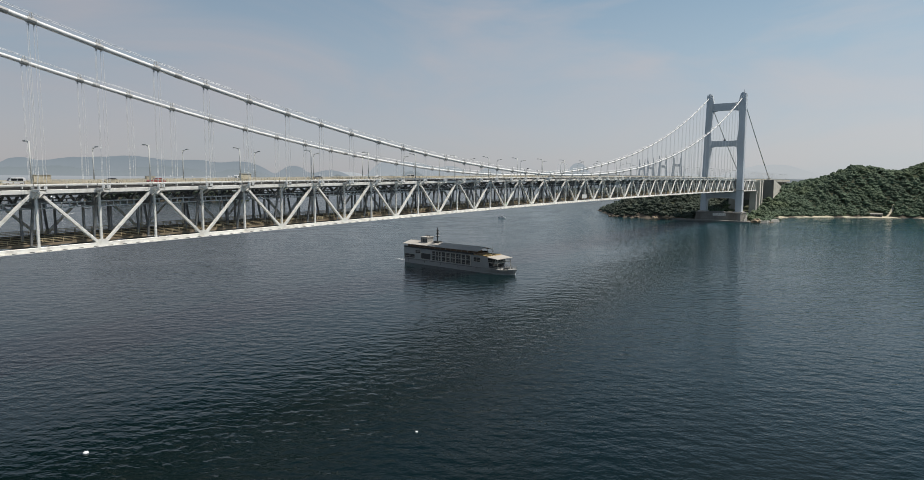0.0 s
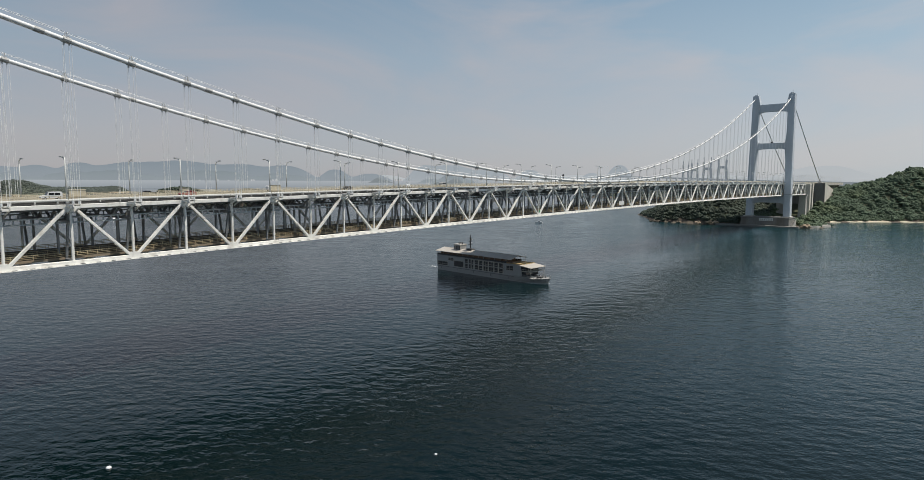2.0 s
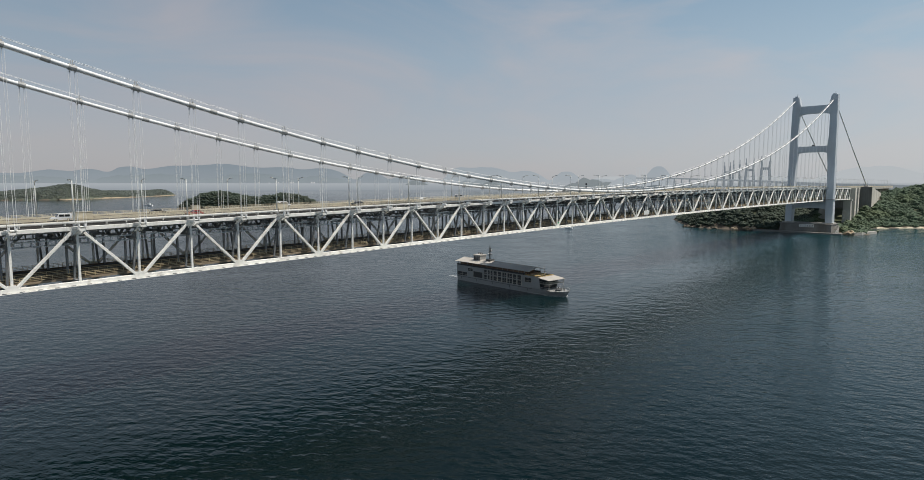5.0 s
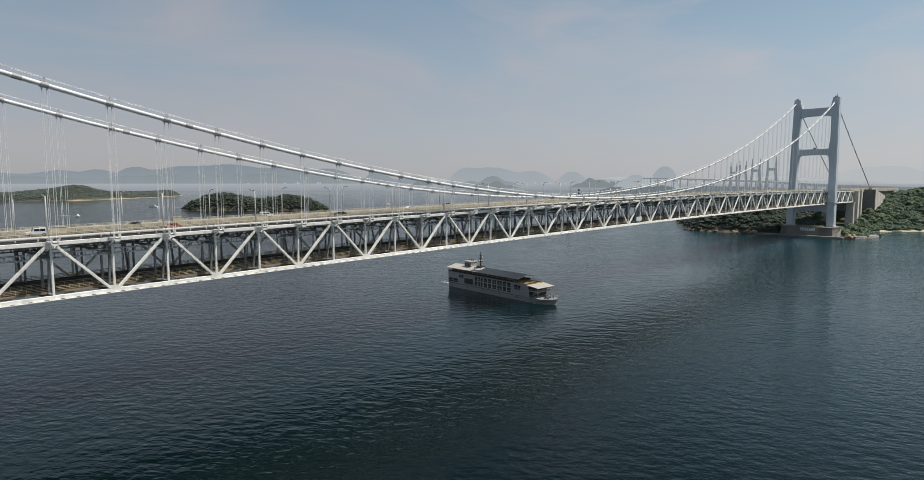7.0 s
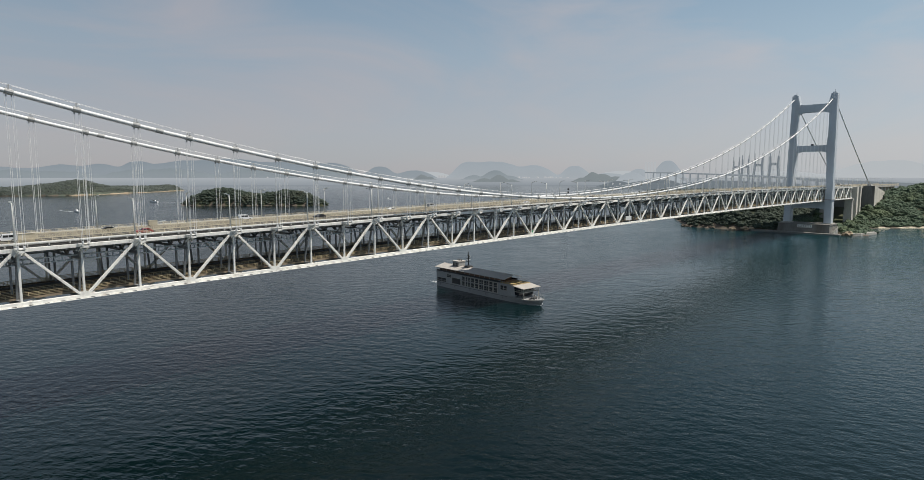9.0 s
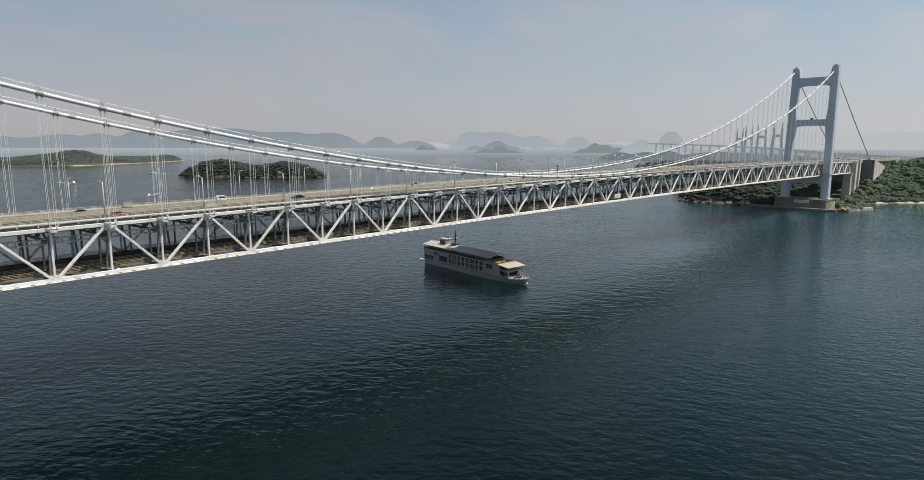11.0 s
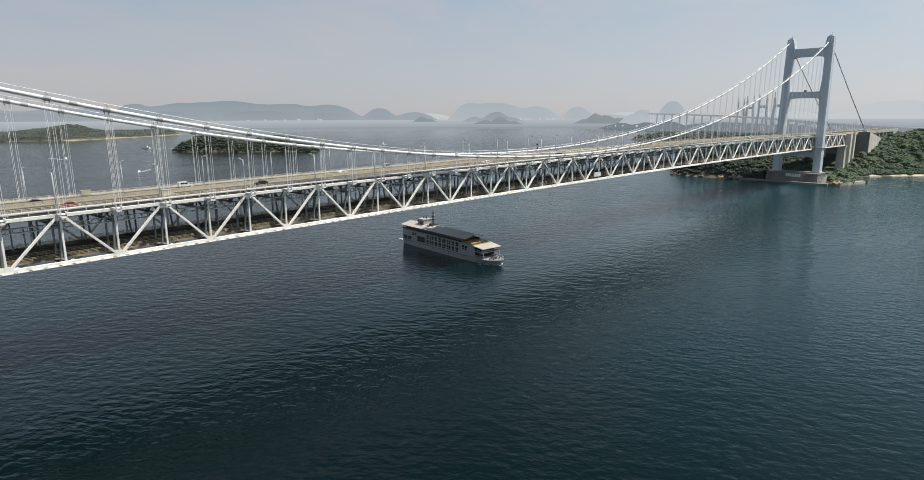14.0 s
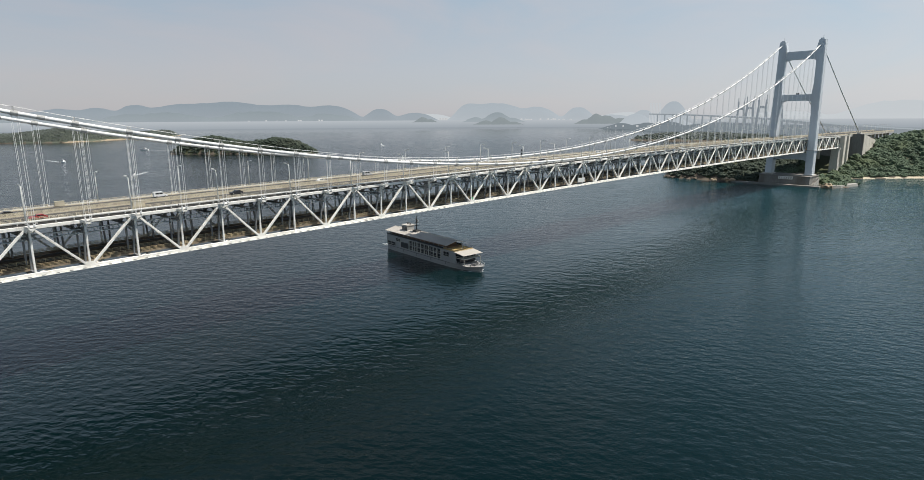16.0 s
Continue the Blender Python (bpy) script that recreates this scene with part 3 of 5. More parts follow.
# ---- tower ----
def tower():
    tw = thing("bridge_tower", "pale blue-grey steel portal tower with two cross beams", "bridge tower", pose(0.9, 0, 0))
    top, base = 148.5, 11.2

    def leg_x(z):
        """Centre line of a leg: it leans in towards the top."""
        return 20.0 - 1.7 * (z - base) / (top - base)
    for s in (-1, 1):
        b = Build()
        zs = [base, 26, 34, 52, 74, 87, 96, 106, 127, 138, 141, top]
        # half widths across the bridge, wider where the beams run in
        ws = [3.6, 3.9, 3.9, 3.6, 3.7, 4.7, 4.7, 3.7, 3.7, 5.0, 4.4, 2.7]
        ring = []
        for z, w in zip(zs, ws):
            c, d = s * leg_x(z), 5.3 - 1.2 * (z - base) / (top - base)
            inner, outer = c - s * w, c + s * 3.2
            x0, x1 = min(inner, outer), max(inner, outer)
            ring.append([(x0 + 0.5, Y_TOWER - d), (x1 - 0.5, Y_TOWER - d), (x1 - 0.5, Y_TOWER - d + 0.6), (x1, Y_TOWER - d + 0.6), (x1, Y_TOWER + d - 0.6), (x1 - 0.5, Y_TOWER + d - 0.6), (x1 - 0.5, Y_TOWER + d), (x0 + 0.5, Y_TOWER + d), (x0 + 0.5, Y_TOWER + d - 0.6), (x0, Y_TOWER + d - 0.6), (x0, Y_TOWER - d + 0.6), (x0 + 0.5, Y_TOWER - d + 0.6)])
        for z, r in zip(zs, ring):
            b.v += [(x, y, z) for x, y in r]
        k = 12
        for i in range(len(zs) - 1):
            b.f += [(i * k + j, i * k + (j + 1) % k, (i + 1) * k + (j + 1) % k, (i + 1) * k + j) for j in range(k)]
        b.f += [tuple(reversed(range(k))), tuple((len(zs) - 1) * k + j for j in range(k))]
        leg = part("leg", b, TOWER, tw)
        part("saddle_cover", Build().box((s * leg_x(top) - 1.6, Y_TOWER - 3.4, top - 0.2), (s * leg_x(top) + 1.6, Y_TOWER + 3.4, top + 1.3)), TOWER, leg)
        part("lightning_rod", Build().tube([(s * leg_x(top), Y_TOWER, top + 1.2), (s * leg_x(top), Y_TOWER, top + 4.2)], 0.12, 6), DARK, leg)
        part("leg_gallery", Build().box((s * leg_x(37) - 4.6, Y_TOWER - 6.2, 36.6), (s * leg_x(37) + 4.2, Y_TOWER + 6.2, 37.0)), SHADED_STEEL, leg, "dark maintenance gallery round the leg")
        part("leg_plinth", Build().box((s * leg_x(base) - 5.2, Y_TOWER - 6.4, base - 1.2), (s * leg_x(base) + 4.6, Y_TOWER + 6.4, base + 0.4)), CONCRETE, leg)
    for z0, z1, dd in ((130.0, 138.3, 0.0), (88.0, 94.5, 0.0), (27.0, 33.8, 0.0)):
        x0, x1 = leg_x(z0) - 3.4, leg_x(z1) - 3.4
        b = Build()
        # haunched beam: deeper at the legs
        h = 1.4
        out = [(-x0, 0, z0 - h), (-x0 + 6, 0, z0), (x0 - 6, 0, z0), (x0, 0, z0 - h), (x1, 0, z1 + h * 0.4), (x1 - 5, 0, z1), (-x1 + 5, 0, z1), (-x1, 0, z1 + h * 0.4)]
        b.prism(out, (0, Y_TOWER - 2.4, 0), (0, Y_TOWER + 2.4, 0))
        part("cross_beam", b, TOWER, tw)
    part("beam_cabin", Build().box((-1.2, Y_TOWER - 1.0, 94.4), (1.2, Y_TOWER + 1.0, 96.2)), DARK, tw)


tower()


# ---- tower pier on the shore ----
def tower_pier():
    pier = thing("tower_pier", "stained concrete pier block under the bridge tower, at the waterline", "bridge pier")
    b = Build().hexa([(-24.5, 655, -3), (26, 655, -3), (26, 688, -3), (-24.5, 688, -3)], [(-24, 656.4, 9.7), (25.4, 656.4, 9.7), (25.4, 686, 9.7), (-24, 686, 9.7)])
    part("block", b, PIERC, pier)
    part("capping", Build().box((-24.7, 655.8, 9.6), (26.0, 686.6, 10.5)), PIERC, pier)
    part("apron", Build().box((-50, 648, -3), (37, 655.4, 1.6)), PIERC, pier, "low concrete apron awash")
    plate = part("sign_board", Build().box((-4.5, 655.0, 6.6), (9.5, 655.5, 9.6)), LENS, pier, "pale sign board with dark characters")
    for i in range(6):
        x = -3.9 + 2.25 * i
        g = Build()
        g.box((x, 654.9, 7.2), (x + 1.6, 655.0, 7.5)).box((x, 654.9, 8.6), (x + 1.6, 655.0, 8.95)).box((x + 0.6, 654.9, 7.2), (x + 0.95, 655.0, 8.95))
        part("character", g, DARK, plate)
    s = Build()
    for i in range(8):
        s.box((26.0, 658 + 2.6 * i, -1), (28.6, 660.4 + 2.6 * i, 1.0 + 1.05 * i))
    part("access_stair", s, CONCRETE, pier)


tower_pier()


def shore_pier_and_anchorage():
    p = thing("end_pier", "tall twin-shaft concrete pier carrying the end of the truss", "bridge pier")
    for x in (-13.0, 13.0):
        part("shaft", Build().hexa([(x - 4.4, Y_END - 4, 5), (x + 4.4, Y_END - 4, 5), (x + 4.4, Y_END + 4, 5), (x - 4.4, Y_END + 4, 5)], [(x - 3.8, Y_END - 3.2, 33), (x + 3.8, Y_END - 3.2, 33), (x + 3.8, Y_END + 3.2, 33), (x - 3.8, Y_END + 3.2, 33)]), CONCRETE, p)
    for x in (-15.5, 15.5):
        part("upper_shaft", Build().box((x - 2.6, Y_END + 14, 8), (x + 2.6, Y_END + 22, 48.6)), PALE_CONCRETE, p)
        part("rear_shaft", Build().box((x - 2.2, Y_END + 34, 8), (x + 2.2, Y_END + 40, 48.6)), PALE_CONCRETE, p)
    part("cap_beam", Build().box((-18, Y_END - 3.4, 32.6), (18, Y_END + 1.2, 34.6)), CONCRETE, p)
    a = thing("anchorage", "massive concrete cable anchorage block with a sloping sunlit flank", "anchorage")
    y0 = 850.0

    def flank(f, t, x):
        """A point of the block's side: f from front to back, t from foot to its falling top edge."""
        return (x, y0 + (11 + 66 * f) * (1 - t) + (12 + 65 * f) * t, 4 + (45.5 - 9 * f) * t)
    b = Build().hexa([flank(0, 0, -26.4), flank(0, 0, 26.4), flank(1, 0, 26.4), flank(1, 0, -26.4)], [flank(0, 1, -26.0), flank(0, 1, 26.0), flank(1, 1, 26.0), flank(1, 1, -26.0)])
    # the dark concrete puts the front's shade into its colour
    part("block", b, PIERC, a)
    # added facing bays on the seaward flank, pale to stand for sunlight
    for i in range(4):
        f0, f1 = i / 4 + 0.004, (i + 1) / 4 - 0.004
        b = Build().hexa([flank(f0, 0, 26.2), flank(f0, 0, 26.7), flank(f1, 0, 26.7), flank(f1, 0, 26.2)], [flank(f0, 1, 25.8), flank(f0, 1, 26.3), flank(f1, 1, 26.3), flank(f1, 1, 25.8)])
        part("flank_bay", b, PALE_CONCRETE, a, "concrete facing bay painted pale as if sunlit")
    for x in (-17.5, 17.5):
        part("cable_hood", Build().hexa([(x - 3, y0 + 23.5, 44.0), (x + 3, y0 + 23.5, 44.0), (x + 3, y0 + 37, 44.0), (x - 3, y0 + 37, 44.0)], [(x - 2, y0 + 25, 52.0), (x + 2, y0 + 25, 52.0), (x + 2, y0 + 35, 50.0), (x - 2, y0 + 35, 50.0)]), CONCRETE, a)
    v = thing("approach_viaduct", "concrete approach viaduct leading onto the island", "viaduct")
    zr = z_top(Y_END)
    part("deck", Build().box((-13.5, Y_END + 0.3, zr - 1.6), (13.5, Y_END + 320, zr + 1.25)), CONCRETE, v)
    part("road_surface", Build().box((-12.6, Y_END + 0.3, zr + 1.254), (12.6, Y_END + 320, zr + 1.32)), ASPHALT, v)
    for s in (-1, 1):
        part("parapet", Build().box((s * 13.2 - 0.25, Y_END + 0.3, zr + 1.2), (s * 13.2 + 0.25, Y_END + 320, zr + 2.5)), GUARD, v)
    part("rail_deck", Build().box((-9, Y_END + 8, zr - 13.2), (9, Y_END + 44, zr - 11.2)), CONCRETE, v)
    for i in range(9):
        y = Y_END + 110 + 24 * i
        for x in (-9, 9):
            part("column", Build().box((x - 1.6, y - 1.4, 10), (x + 1.6, y + 1.4, zr - 1.5)), CONCRETE, v)


shore_pier_and_anchorage()

# ---- land ----
EARTH = material("island_earth", (0.050, 0.055, 0.028), 0.95, var=0.3, scale=0.03, fine=0.4, stain=(0.06, 0.075, 0.03), stain_amount=0.8, stain_scale=0.02)
ROCK = material("shore_rock", (0.105, 0.084, 0.062), 0.9, var=0.3, scale=0.15, fine=1.2, bump=0.4, bump_scale=0.7, stain=(0.11, 0.09, 0.07), stain_amount=0.8, stain_scale=0.12)
SAND = material("beach_sand", (0.47, 0.42, 0.31), 0.95, var=0.12, scale=0.08, fine=0.8)
LEAF = material("woodland_leaves", (0.068, 0.101, 0.060), 0.85, var=0.3, scale=0.035, fine=0.7, bump=0.3, bump_scale=1.3, by_island=0.15, stain=(0.098, 0.125, 0.058), stain_amount=0.7, stain_scale=0.02)
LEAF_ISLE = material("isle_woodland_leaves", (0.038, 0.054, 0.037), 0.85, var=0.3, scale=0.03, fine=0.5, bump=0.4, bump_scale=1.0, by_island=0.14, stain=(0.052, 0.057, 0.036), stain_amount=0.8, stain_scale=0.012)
# farther leaves and earth: haze worked into the base colour as paler grey
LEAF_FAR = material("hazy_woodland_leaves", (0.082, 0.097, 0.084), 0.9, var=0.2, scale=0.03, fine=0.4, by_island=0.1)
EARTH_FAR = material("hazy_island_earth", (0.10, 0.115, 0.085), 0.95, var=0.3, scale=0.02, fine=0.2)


def coast_distance(poly, px, py):
    """Distance to the coast, positive inland."""
    poly = np.array(poly, float)
    d = np.full(px.shape, 1e9)
    inside = np.zeros(px.shape, bool)
    for (x0, y0), (x1, y1) in zip(poly, np.roll(poly, -1, 0)):
        ex, ey = x1 - x0, y1 - y0
        u = np.clip(((px - x0) * ex + (py - y0) * ey) / (ex * ex + ey * ey), 0, 1)
        d = np.minimum(d, np.hypot(px - x0 - u * ex, py - y0 - u * ey))
        with np.errstate(divide="ignore", invalid="ignore"):
            cross = ((y0 > py) != (y1 > py)) & (px < ex * (py - y0) / (ey if ey else 1e-9) + x0)
        inside ^= cross
    return np.where(inside, d, -d)


def rough_coast(poly, amount, seed, split=6):
    """The coast's corners with bays and points in between."""
    rng = random.Random(seed)
    out = []
    for (x0, y0), (x1, y1) in zip(poly, poly[1:] + poly[:1]):
        length = math.hypot(x1 - x0, y1 - y0)
        nx, ny = (y1 - y0) / length, -(x1 - x0) / length
        for i in range(split):
            u = i / split
            j = 0 if i == 0 else rng.uniform(-1, 1) * amount
            out.append((x0 + (x1 - x0) * u + nx * j, y0 + (y1 - y0) * u + ny * j))
    return out


BLOBS, FAR_BLOBS = [], []


def blob_shapes():
    """Crowns shared by all woods: a knobbly dome with smaller leaf clumps bulging out of it; the far ones are plainer."""
    for seed in range(9):
        rg = random.Random(seed)
        vs, fs = [], []

        def lump(centre, r, fine):
            bm = bmesh.new()
            bmesh.ops.create_icosphere(bm, subdivisions=fine, radius=1.0)
            off = Vector((seed * 7.3 + len(vs), seed * 3.1, seed * 1.7))
            for v in bm.verts:
                n = noise.noise(v.co * 1.5 + off) * 0.45 + noise.noise(v.co * 3.4 + off) * 0.35
                v.co = v.co * (1.0 + n)
            base = len(vs)
            vs.extend((centre[0] + v.co.x * r, centre[1] + v.co.y * r, centre[2] + v.co.z * r * 0.85) for v in bm.verts)
            fs.extend([base + v.index for v in f.verts] for f in bm.faces if f.calc_center_median().z > -0.5)
            bm.free()
        lump((0, 0, -0.15), 0.82, 2 if seed < 6 else 1)
        if seed < 6:
            for i in range(8):
                a, up = 2 * math.pi * i / 8 + rg.uniform(-0.4, 0.4), rg.uniform(0.0, 0.75)
                out = math.cos(up) * rg.uniform(0.6, 0.85)
                lump((math.cos(a) * out, math.sin(a) * out, math.sin(up) * 0.8 - 0.1), rg.uniform(0.26, 0.44), 1)
            lump((rg.uniform(-0.3, 0.3), rg.uniform(-0.3, 0.3), 0.6), 0.36, 1)
        (BLOBS if seed < 6 else FAR_BLOBS).append((np.array(vs), np.array(fs)))


blob_shapes()


def woods(name, spots, mat, label, group="", kind="stuff", shapes=BLOBS):
    """Many crowns in one mesh. spots: x, y, z, radius, height factor."""
    rng = np.random.default_rng(len(spots))
    vs, fs, n = [], [], 0
    for x, y, z, r, h in spots:
        v, f = shapes[rng.integers(len(shapes))]
        a = rng.uniform(0, 2 * math.pi)
        c, s = math.cos(a), math.sin(a)
        w = np.empty_like(v)
        w[:, 0], w[:, 1], w[:, 2] = (v[:, 0] * c - v[:, 1] * s) * r + x, (v[:, 0] * s + v[:, 1] * c) * r + y, v[:, 2] * r * h + z
        vs.append(w)
        fs.append(f + n)
        n += len(v)
    me = bpy.data.meshes.new(name)
    me.from_pydata(np.concatenate(vs).tolist(), [], np.concatenate(fs).tolist())
    me.materials.append(mat)
    me.polygons.foreach_set("use_smooth", [True] * len(me.polygons))
    return tagged(new(name, me), label, "trees", group, kind)


def island(name, coast, height, cell, label, seed, mats=(None, None), rock_width=5.0, tree=(3.5, 6.0), spacing=6.0, bare=None, rough=8.0, clumps=2, swing=0.3, squat=(0.75, 1.1), stands=1.5):
    """Ground that rises from the coast by height(distance, x, y), a rocky rim, and woods over it."""
    earth, leaf = mats[0] or EARTH, mats[1] or LEAF
    poly = rough_coast(coast, rough, seed)
    xs = np.arange(min(p[0] for p in poly) - 2 * cell, max(p[0] for p in poly) + 2 * cell, cell)
    ys = np.arange(min(p[1] for p in poly) - 2 * cell, max(p[1] for p in poly) + 2 * cell, cell)
    gx, gy = np.meshgrid(xs, ys)
    d = coast_distance(poly, gx, gy)

    def ground_z(dd, x, y):
        bump = np.sin(x * 0.031 + seed) * np.cos(y * 0.027 + seed * 2) * 0.5 + 0.5
        z = height(dd, x, y) * (1 - swing / 2 + swing * bump)
        return np.where(dd > 0, z, np.maximum(dd * 0.5, -4.0))
    z = ground_z(d, gx, gy)
    rng = np.random.default_rng(seed)
    z = z + np.where((d > -cell) & (d < 3 * rock_width), rng.uniform(-0.6, 0.9, z.shape), 0)
    nx = len(xs)
    verts = np.stack([gx.ravel(), gy.ravel(), z.ravel()], 1)
    keep = d > -2.2 * cell
    faces, slot = [], []
    for j in range(len(ys) - 1):
        for i in range(nx - 1):
            if keep[j, i] or keep[j, i + 1] or keep[j + 1, i] or keep[j + 1, i + 1]:
                faces.append((j * nx + i, j * nx + i + 1, (j + 1) * nx + i + 1, (j + 1) * nx + i))
                slot.append(1 if d[j, i] < rock_width else 0)
    me = bpy.data.meshes.new(name)
    me.from_pydata(verts.tolist(), [], faces)
    me.materials.append(earth)
    me.materials.append(ROCK)
    me.polygons.foreach_set("material_index", slot)
    tagged(new(name, me), label, "island", kind="structure")
    # woods
    spots = []
    wx = np.arange(xs[0], xs[-1], spacing)
    wy = np.arange(ys[0], ys[-1], spacing)
    tx, ty = np.meshgrid(wx, wy)
    tx = tx + rng.uniform(-0.45, 0.45, tx.shape) * spacing
    ty = ty + rng.uniform(-0.45, 0.45, ty.shape) * spacing
    td = coast_distance(poly, tx, ty)
    tz = ground_z(td, tx, ty)
    # taller and lower stands of trees
    stand = np.sin(tx * 0.17 + 1.7 * np.sin(ty * 0.061)) * np.cos(ty * 0.20 + 1.4 * np.sin(tx * 0.053)) + 0.5 * np.sin(tx * 0.41 + ty * 0.33)
    tz = tz + np.where(td > 12, stands * stand, 0)
    for x, y, q, dd, tall in zip(tx.ravel(), ty.ravel(), tz.ravel(), td.ravel(), stand.ravel()):
        if dd < rock_width * rng.uniform(0.6, 1.5) or (bare and bare(x, y)):
            continue
        r = (tree[0] + (tree[1] - tree[0]) * rng.random() ** 1.8) * (1 + 0.14 * tall)
        spots.append((x, y, q + r * rng.uniform(0.3, 0.6), r, rng.uniform(*squat)))
        for _ in range(clumps):
            a, f = rng.uniform(0, 2 * math.pi), rng.uniform(0.35, 0.62)
            spots.append((x + math.cos(a) * r * 0.85, y + math.sin(a) * r * 0.85, q + r * rng.uniform(0.3, 1.1), r * f, rng.uniform(*squat)))
    return spots, poly


def home_height(d, x, y):
    base = 30 * (1 - np.exp(-np.maximum(d, 0) / 55.0))
    west_knoll = 51 * np.exp(-(((x - 138) / 118) ** 2 + ((y - 985) / 118) ** 2))
    east_knoll = 86 * np.exp(-(((x - 258) / 86) ** 2 + ((y - 1000) / 118) ** 2))
    hill = (west_knoll ** 4 + east_knoll ** 4) ** 0.25
    gully = 3.4 * np.sin(x * 0.075 + 0.9 * np.sin(y * 0.03)) * np.clip(hill / 40, 0, 1)
    west = 20 * np.exp(-(((x + 85) / 62) ** 2 + ((y - 745) / 95) ** 2))
    flat = np.exp(-((x / 42) ** 4 + ((y - 730) / 70) ** 4))
    z = base * (0.55 + 0.3 * np.exp(-((x + 80) / 80.0) ** 2)) + (hill + gully) * np.clip(d / 60, 0, 1) + west * np.clip(d / 11, 0, 1)
    return z * (1 - 0.75 * flat)


HOME_COAST = [(-128, 655), (-112, 649), (-88, 650), (-57, 649), (-30, 660), (30, 680), (39, 655), (52, 672), (58, 702), (46, 742), (34, 775), (45, 792), (66, 815), (90, 840), (130, 872), (197, 906), (300, 925), (400, 950), (480, 1040), (430, 1180), (300, 1310), (120, 1420), (-60, 1380), (-190, 1250), (-250, 1050), (-240, 880), (-196, 770), (-158, 705)]


def track_x(y):
    return 161 + (y - 895) * 0.23 + 1.6 * math.sin((y - 895) * 0.12)


def home_bare(x, y):
    return (abs(x) < 16.5 and 700 < y < 1130) or (-30 < x < 30 and 650 < y < 692) or (-29 < x < 28.5 and 857 < y < 931) or (-2 < x - 46 - (y - 790) * 0.75 < 2.5 and 775 < y < 830) or (abs(x - track_x(y)) < 2.2 and 885 < y < 918) or (139 < x < 157 and 876 < y < 896)


spots, poly = island("island_ground", HOME_COAST, home_height, 6.0, "wooded island with a rocky shore under the bridge", 3, rock_width=2.6, tree=(1.7, 3.8), spacing=2.65, bare=home_bare, rough=5.0, clumps=0, swing=0.08, squat=(0.7, 1.0), stands=2.1)
seen = [s for s in spots if s[1] < 1010 and -200 < s[0] < 255]
woods("woodland", [s for s in seen if s[0] > -22], LEAF, "dense broadleaf woodland on the island slopes")
# the point's trees take the darker isle leaves to stand for shade
woods("evergreen_woodland", [s for s in seen if s[0] <= -22], LEAF_ISLE, "woodland on the rocky point under the bridge, leaves darkened for shade")


def beach():
    b = Build()
    line = [(33, 776), (45, 793), (66, 816), (90, 841), (130, 873), (197, 907), (300, 926), (380, 945)]
    for i, (x, y) in enumerate(line):
        b.v += [(x + 2.5, y - 6.5, -0.6), (x + 1, y + 1, 0.9), (x - 3, y + 11, 2.6)]
    for i in range(len(line) - 1):
        n = 3 * i
        b.f += [(n, n + 3, n + 4, n + 1), (n + 1, n + 4, n + 5, n + 2)]
    solid("beach", b, SAND, "pale sand beach at the foot of the woods", "beach", kind="structure", smooth=True)
    t = Build()
    for i in range(13):
        y = 890 + 2.2 * i
        for x in (track_x(y) - 1.5, track_x(y) + 1.5):
            d = coast_distance(poly, np.array([x]), np.array([y]))
            t.v.append((x, y, float(home_height(d, x, y)[0]) + 0.5))
    t.f += [(2 * i, 2 * i + 1, 2 * i + 3, 2 * i + 2) for i in range(12)]
    solid("dirt_track", t, SAND, "bare sandy track climbing through the woods", "path", kind="structure", smooth=True)
    h = thing("beach_shed", "long low grey shed at the edge of the beach", "shed", pose(148, 886, 2.0, rz=0.35))
    part("wall", Build().box((-6.5, -2.2, -3), (6.5, 2.2, 2.6)), PIERC, h)
    part("roof", Build().prism([(0, -2.7, 2.6), (0, 2.7, 2.6), (0, 0, 3.9)], (-7, 0, 0), (7, 0, 0)), AGED, h, "grey sheet roof")
    for x in (-4.6, -1.4, 1.8):
        part("doorway", Build().box((x, -2.26, 0.1), (x + 2.2, -2.18, 2.1)), DARK, h, "dark open doorway")
    k = Build().hexa([(37, 654, -2), (52, 667, -2), (60, 702, -2), (40, 736, -2)], [(37.5, 655.5, 2.3), (51.4, 668, 2.3), (59, 701, 2.3), (39, 734, 2.3)])
    solid("quay", k, AGED, "small concrete quay round the wooded point", "quay")


beach()


PALE_ROCK = material("pale_shore_rock", (0.40, 0.31, 0.21), 0.9, var=0.3, scale=0.15, fine=1.2, stain=(0.13, 0.1, 0.07), stain_amount=0.8, stain_scale=0.2)


def boulder(x, y, z, r, seed):
    bm = bmesh.new()
    bmesh.ops.create_icosphere(bm, subdivisions=2, radius=1.0)
    off = Vector((seed * 5.1, seed * 2.3, 0))
    for v in bm.verts:
        n = noise.noise(v.co * 1.2 + off) * 0.5 + noise.cell(v.co * 1.7 + off) * 0.28
        v.co = Vector((v.co.x * 1.25, v.co.y, v.co.z * 0.8)) * (1 + n) * r + Vector((x, y, z))
    me = bpy.data.meshes.new("boulder")
    bm.to_mesh(me)
    bm.free()
    me.materials.append(PALE_ROCK if seed % 4 == 0 else ROCK)
    tagged(new("boulder", me), "weathered orange-brown boulder on the island shore", "rock", "shore boulders")


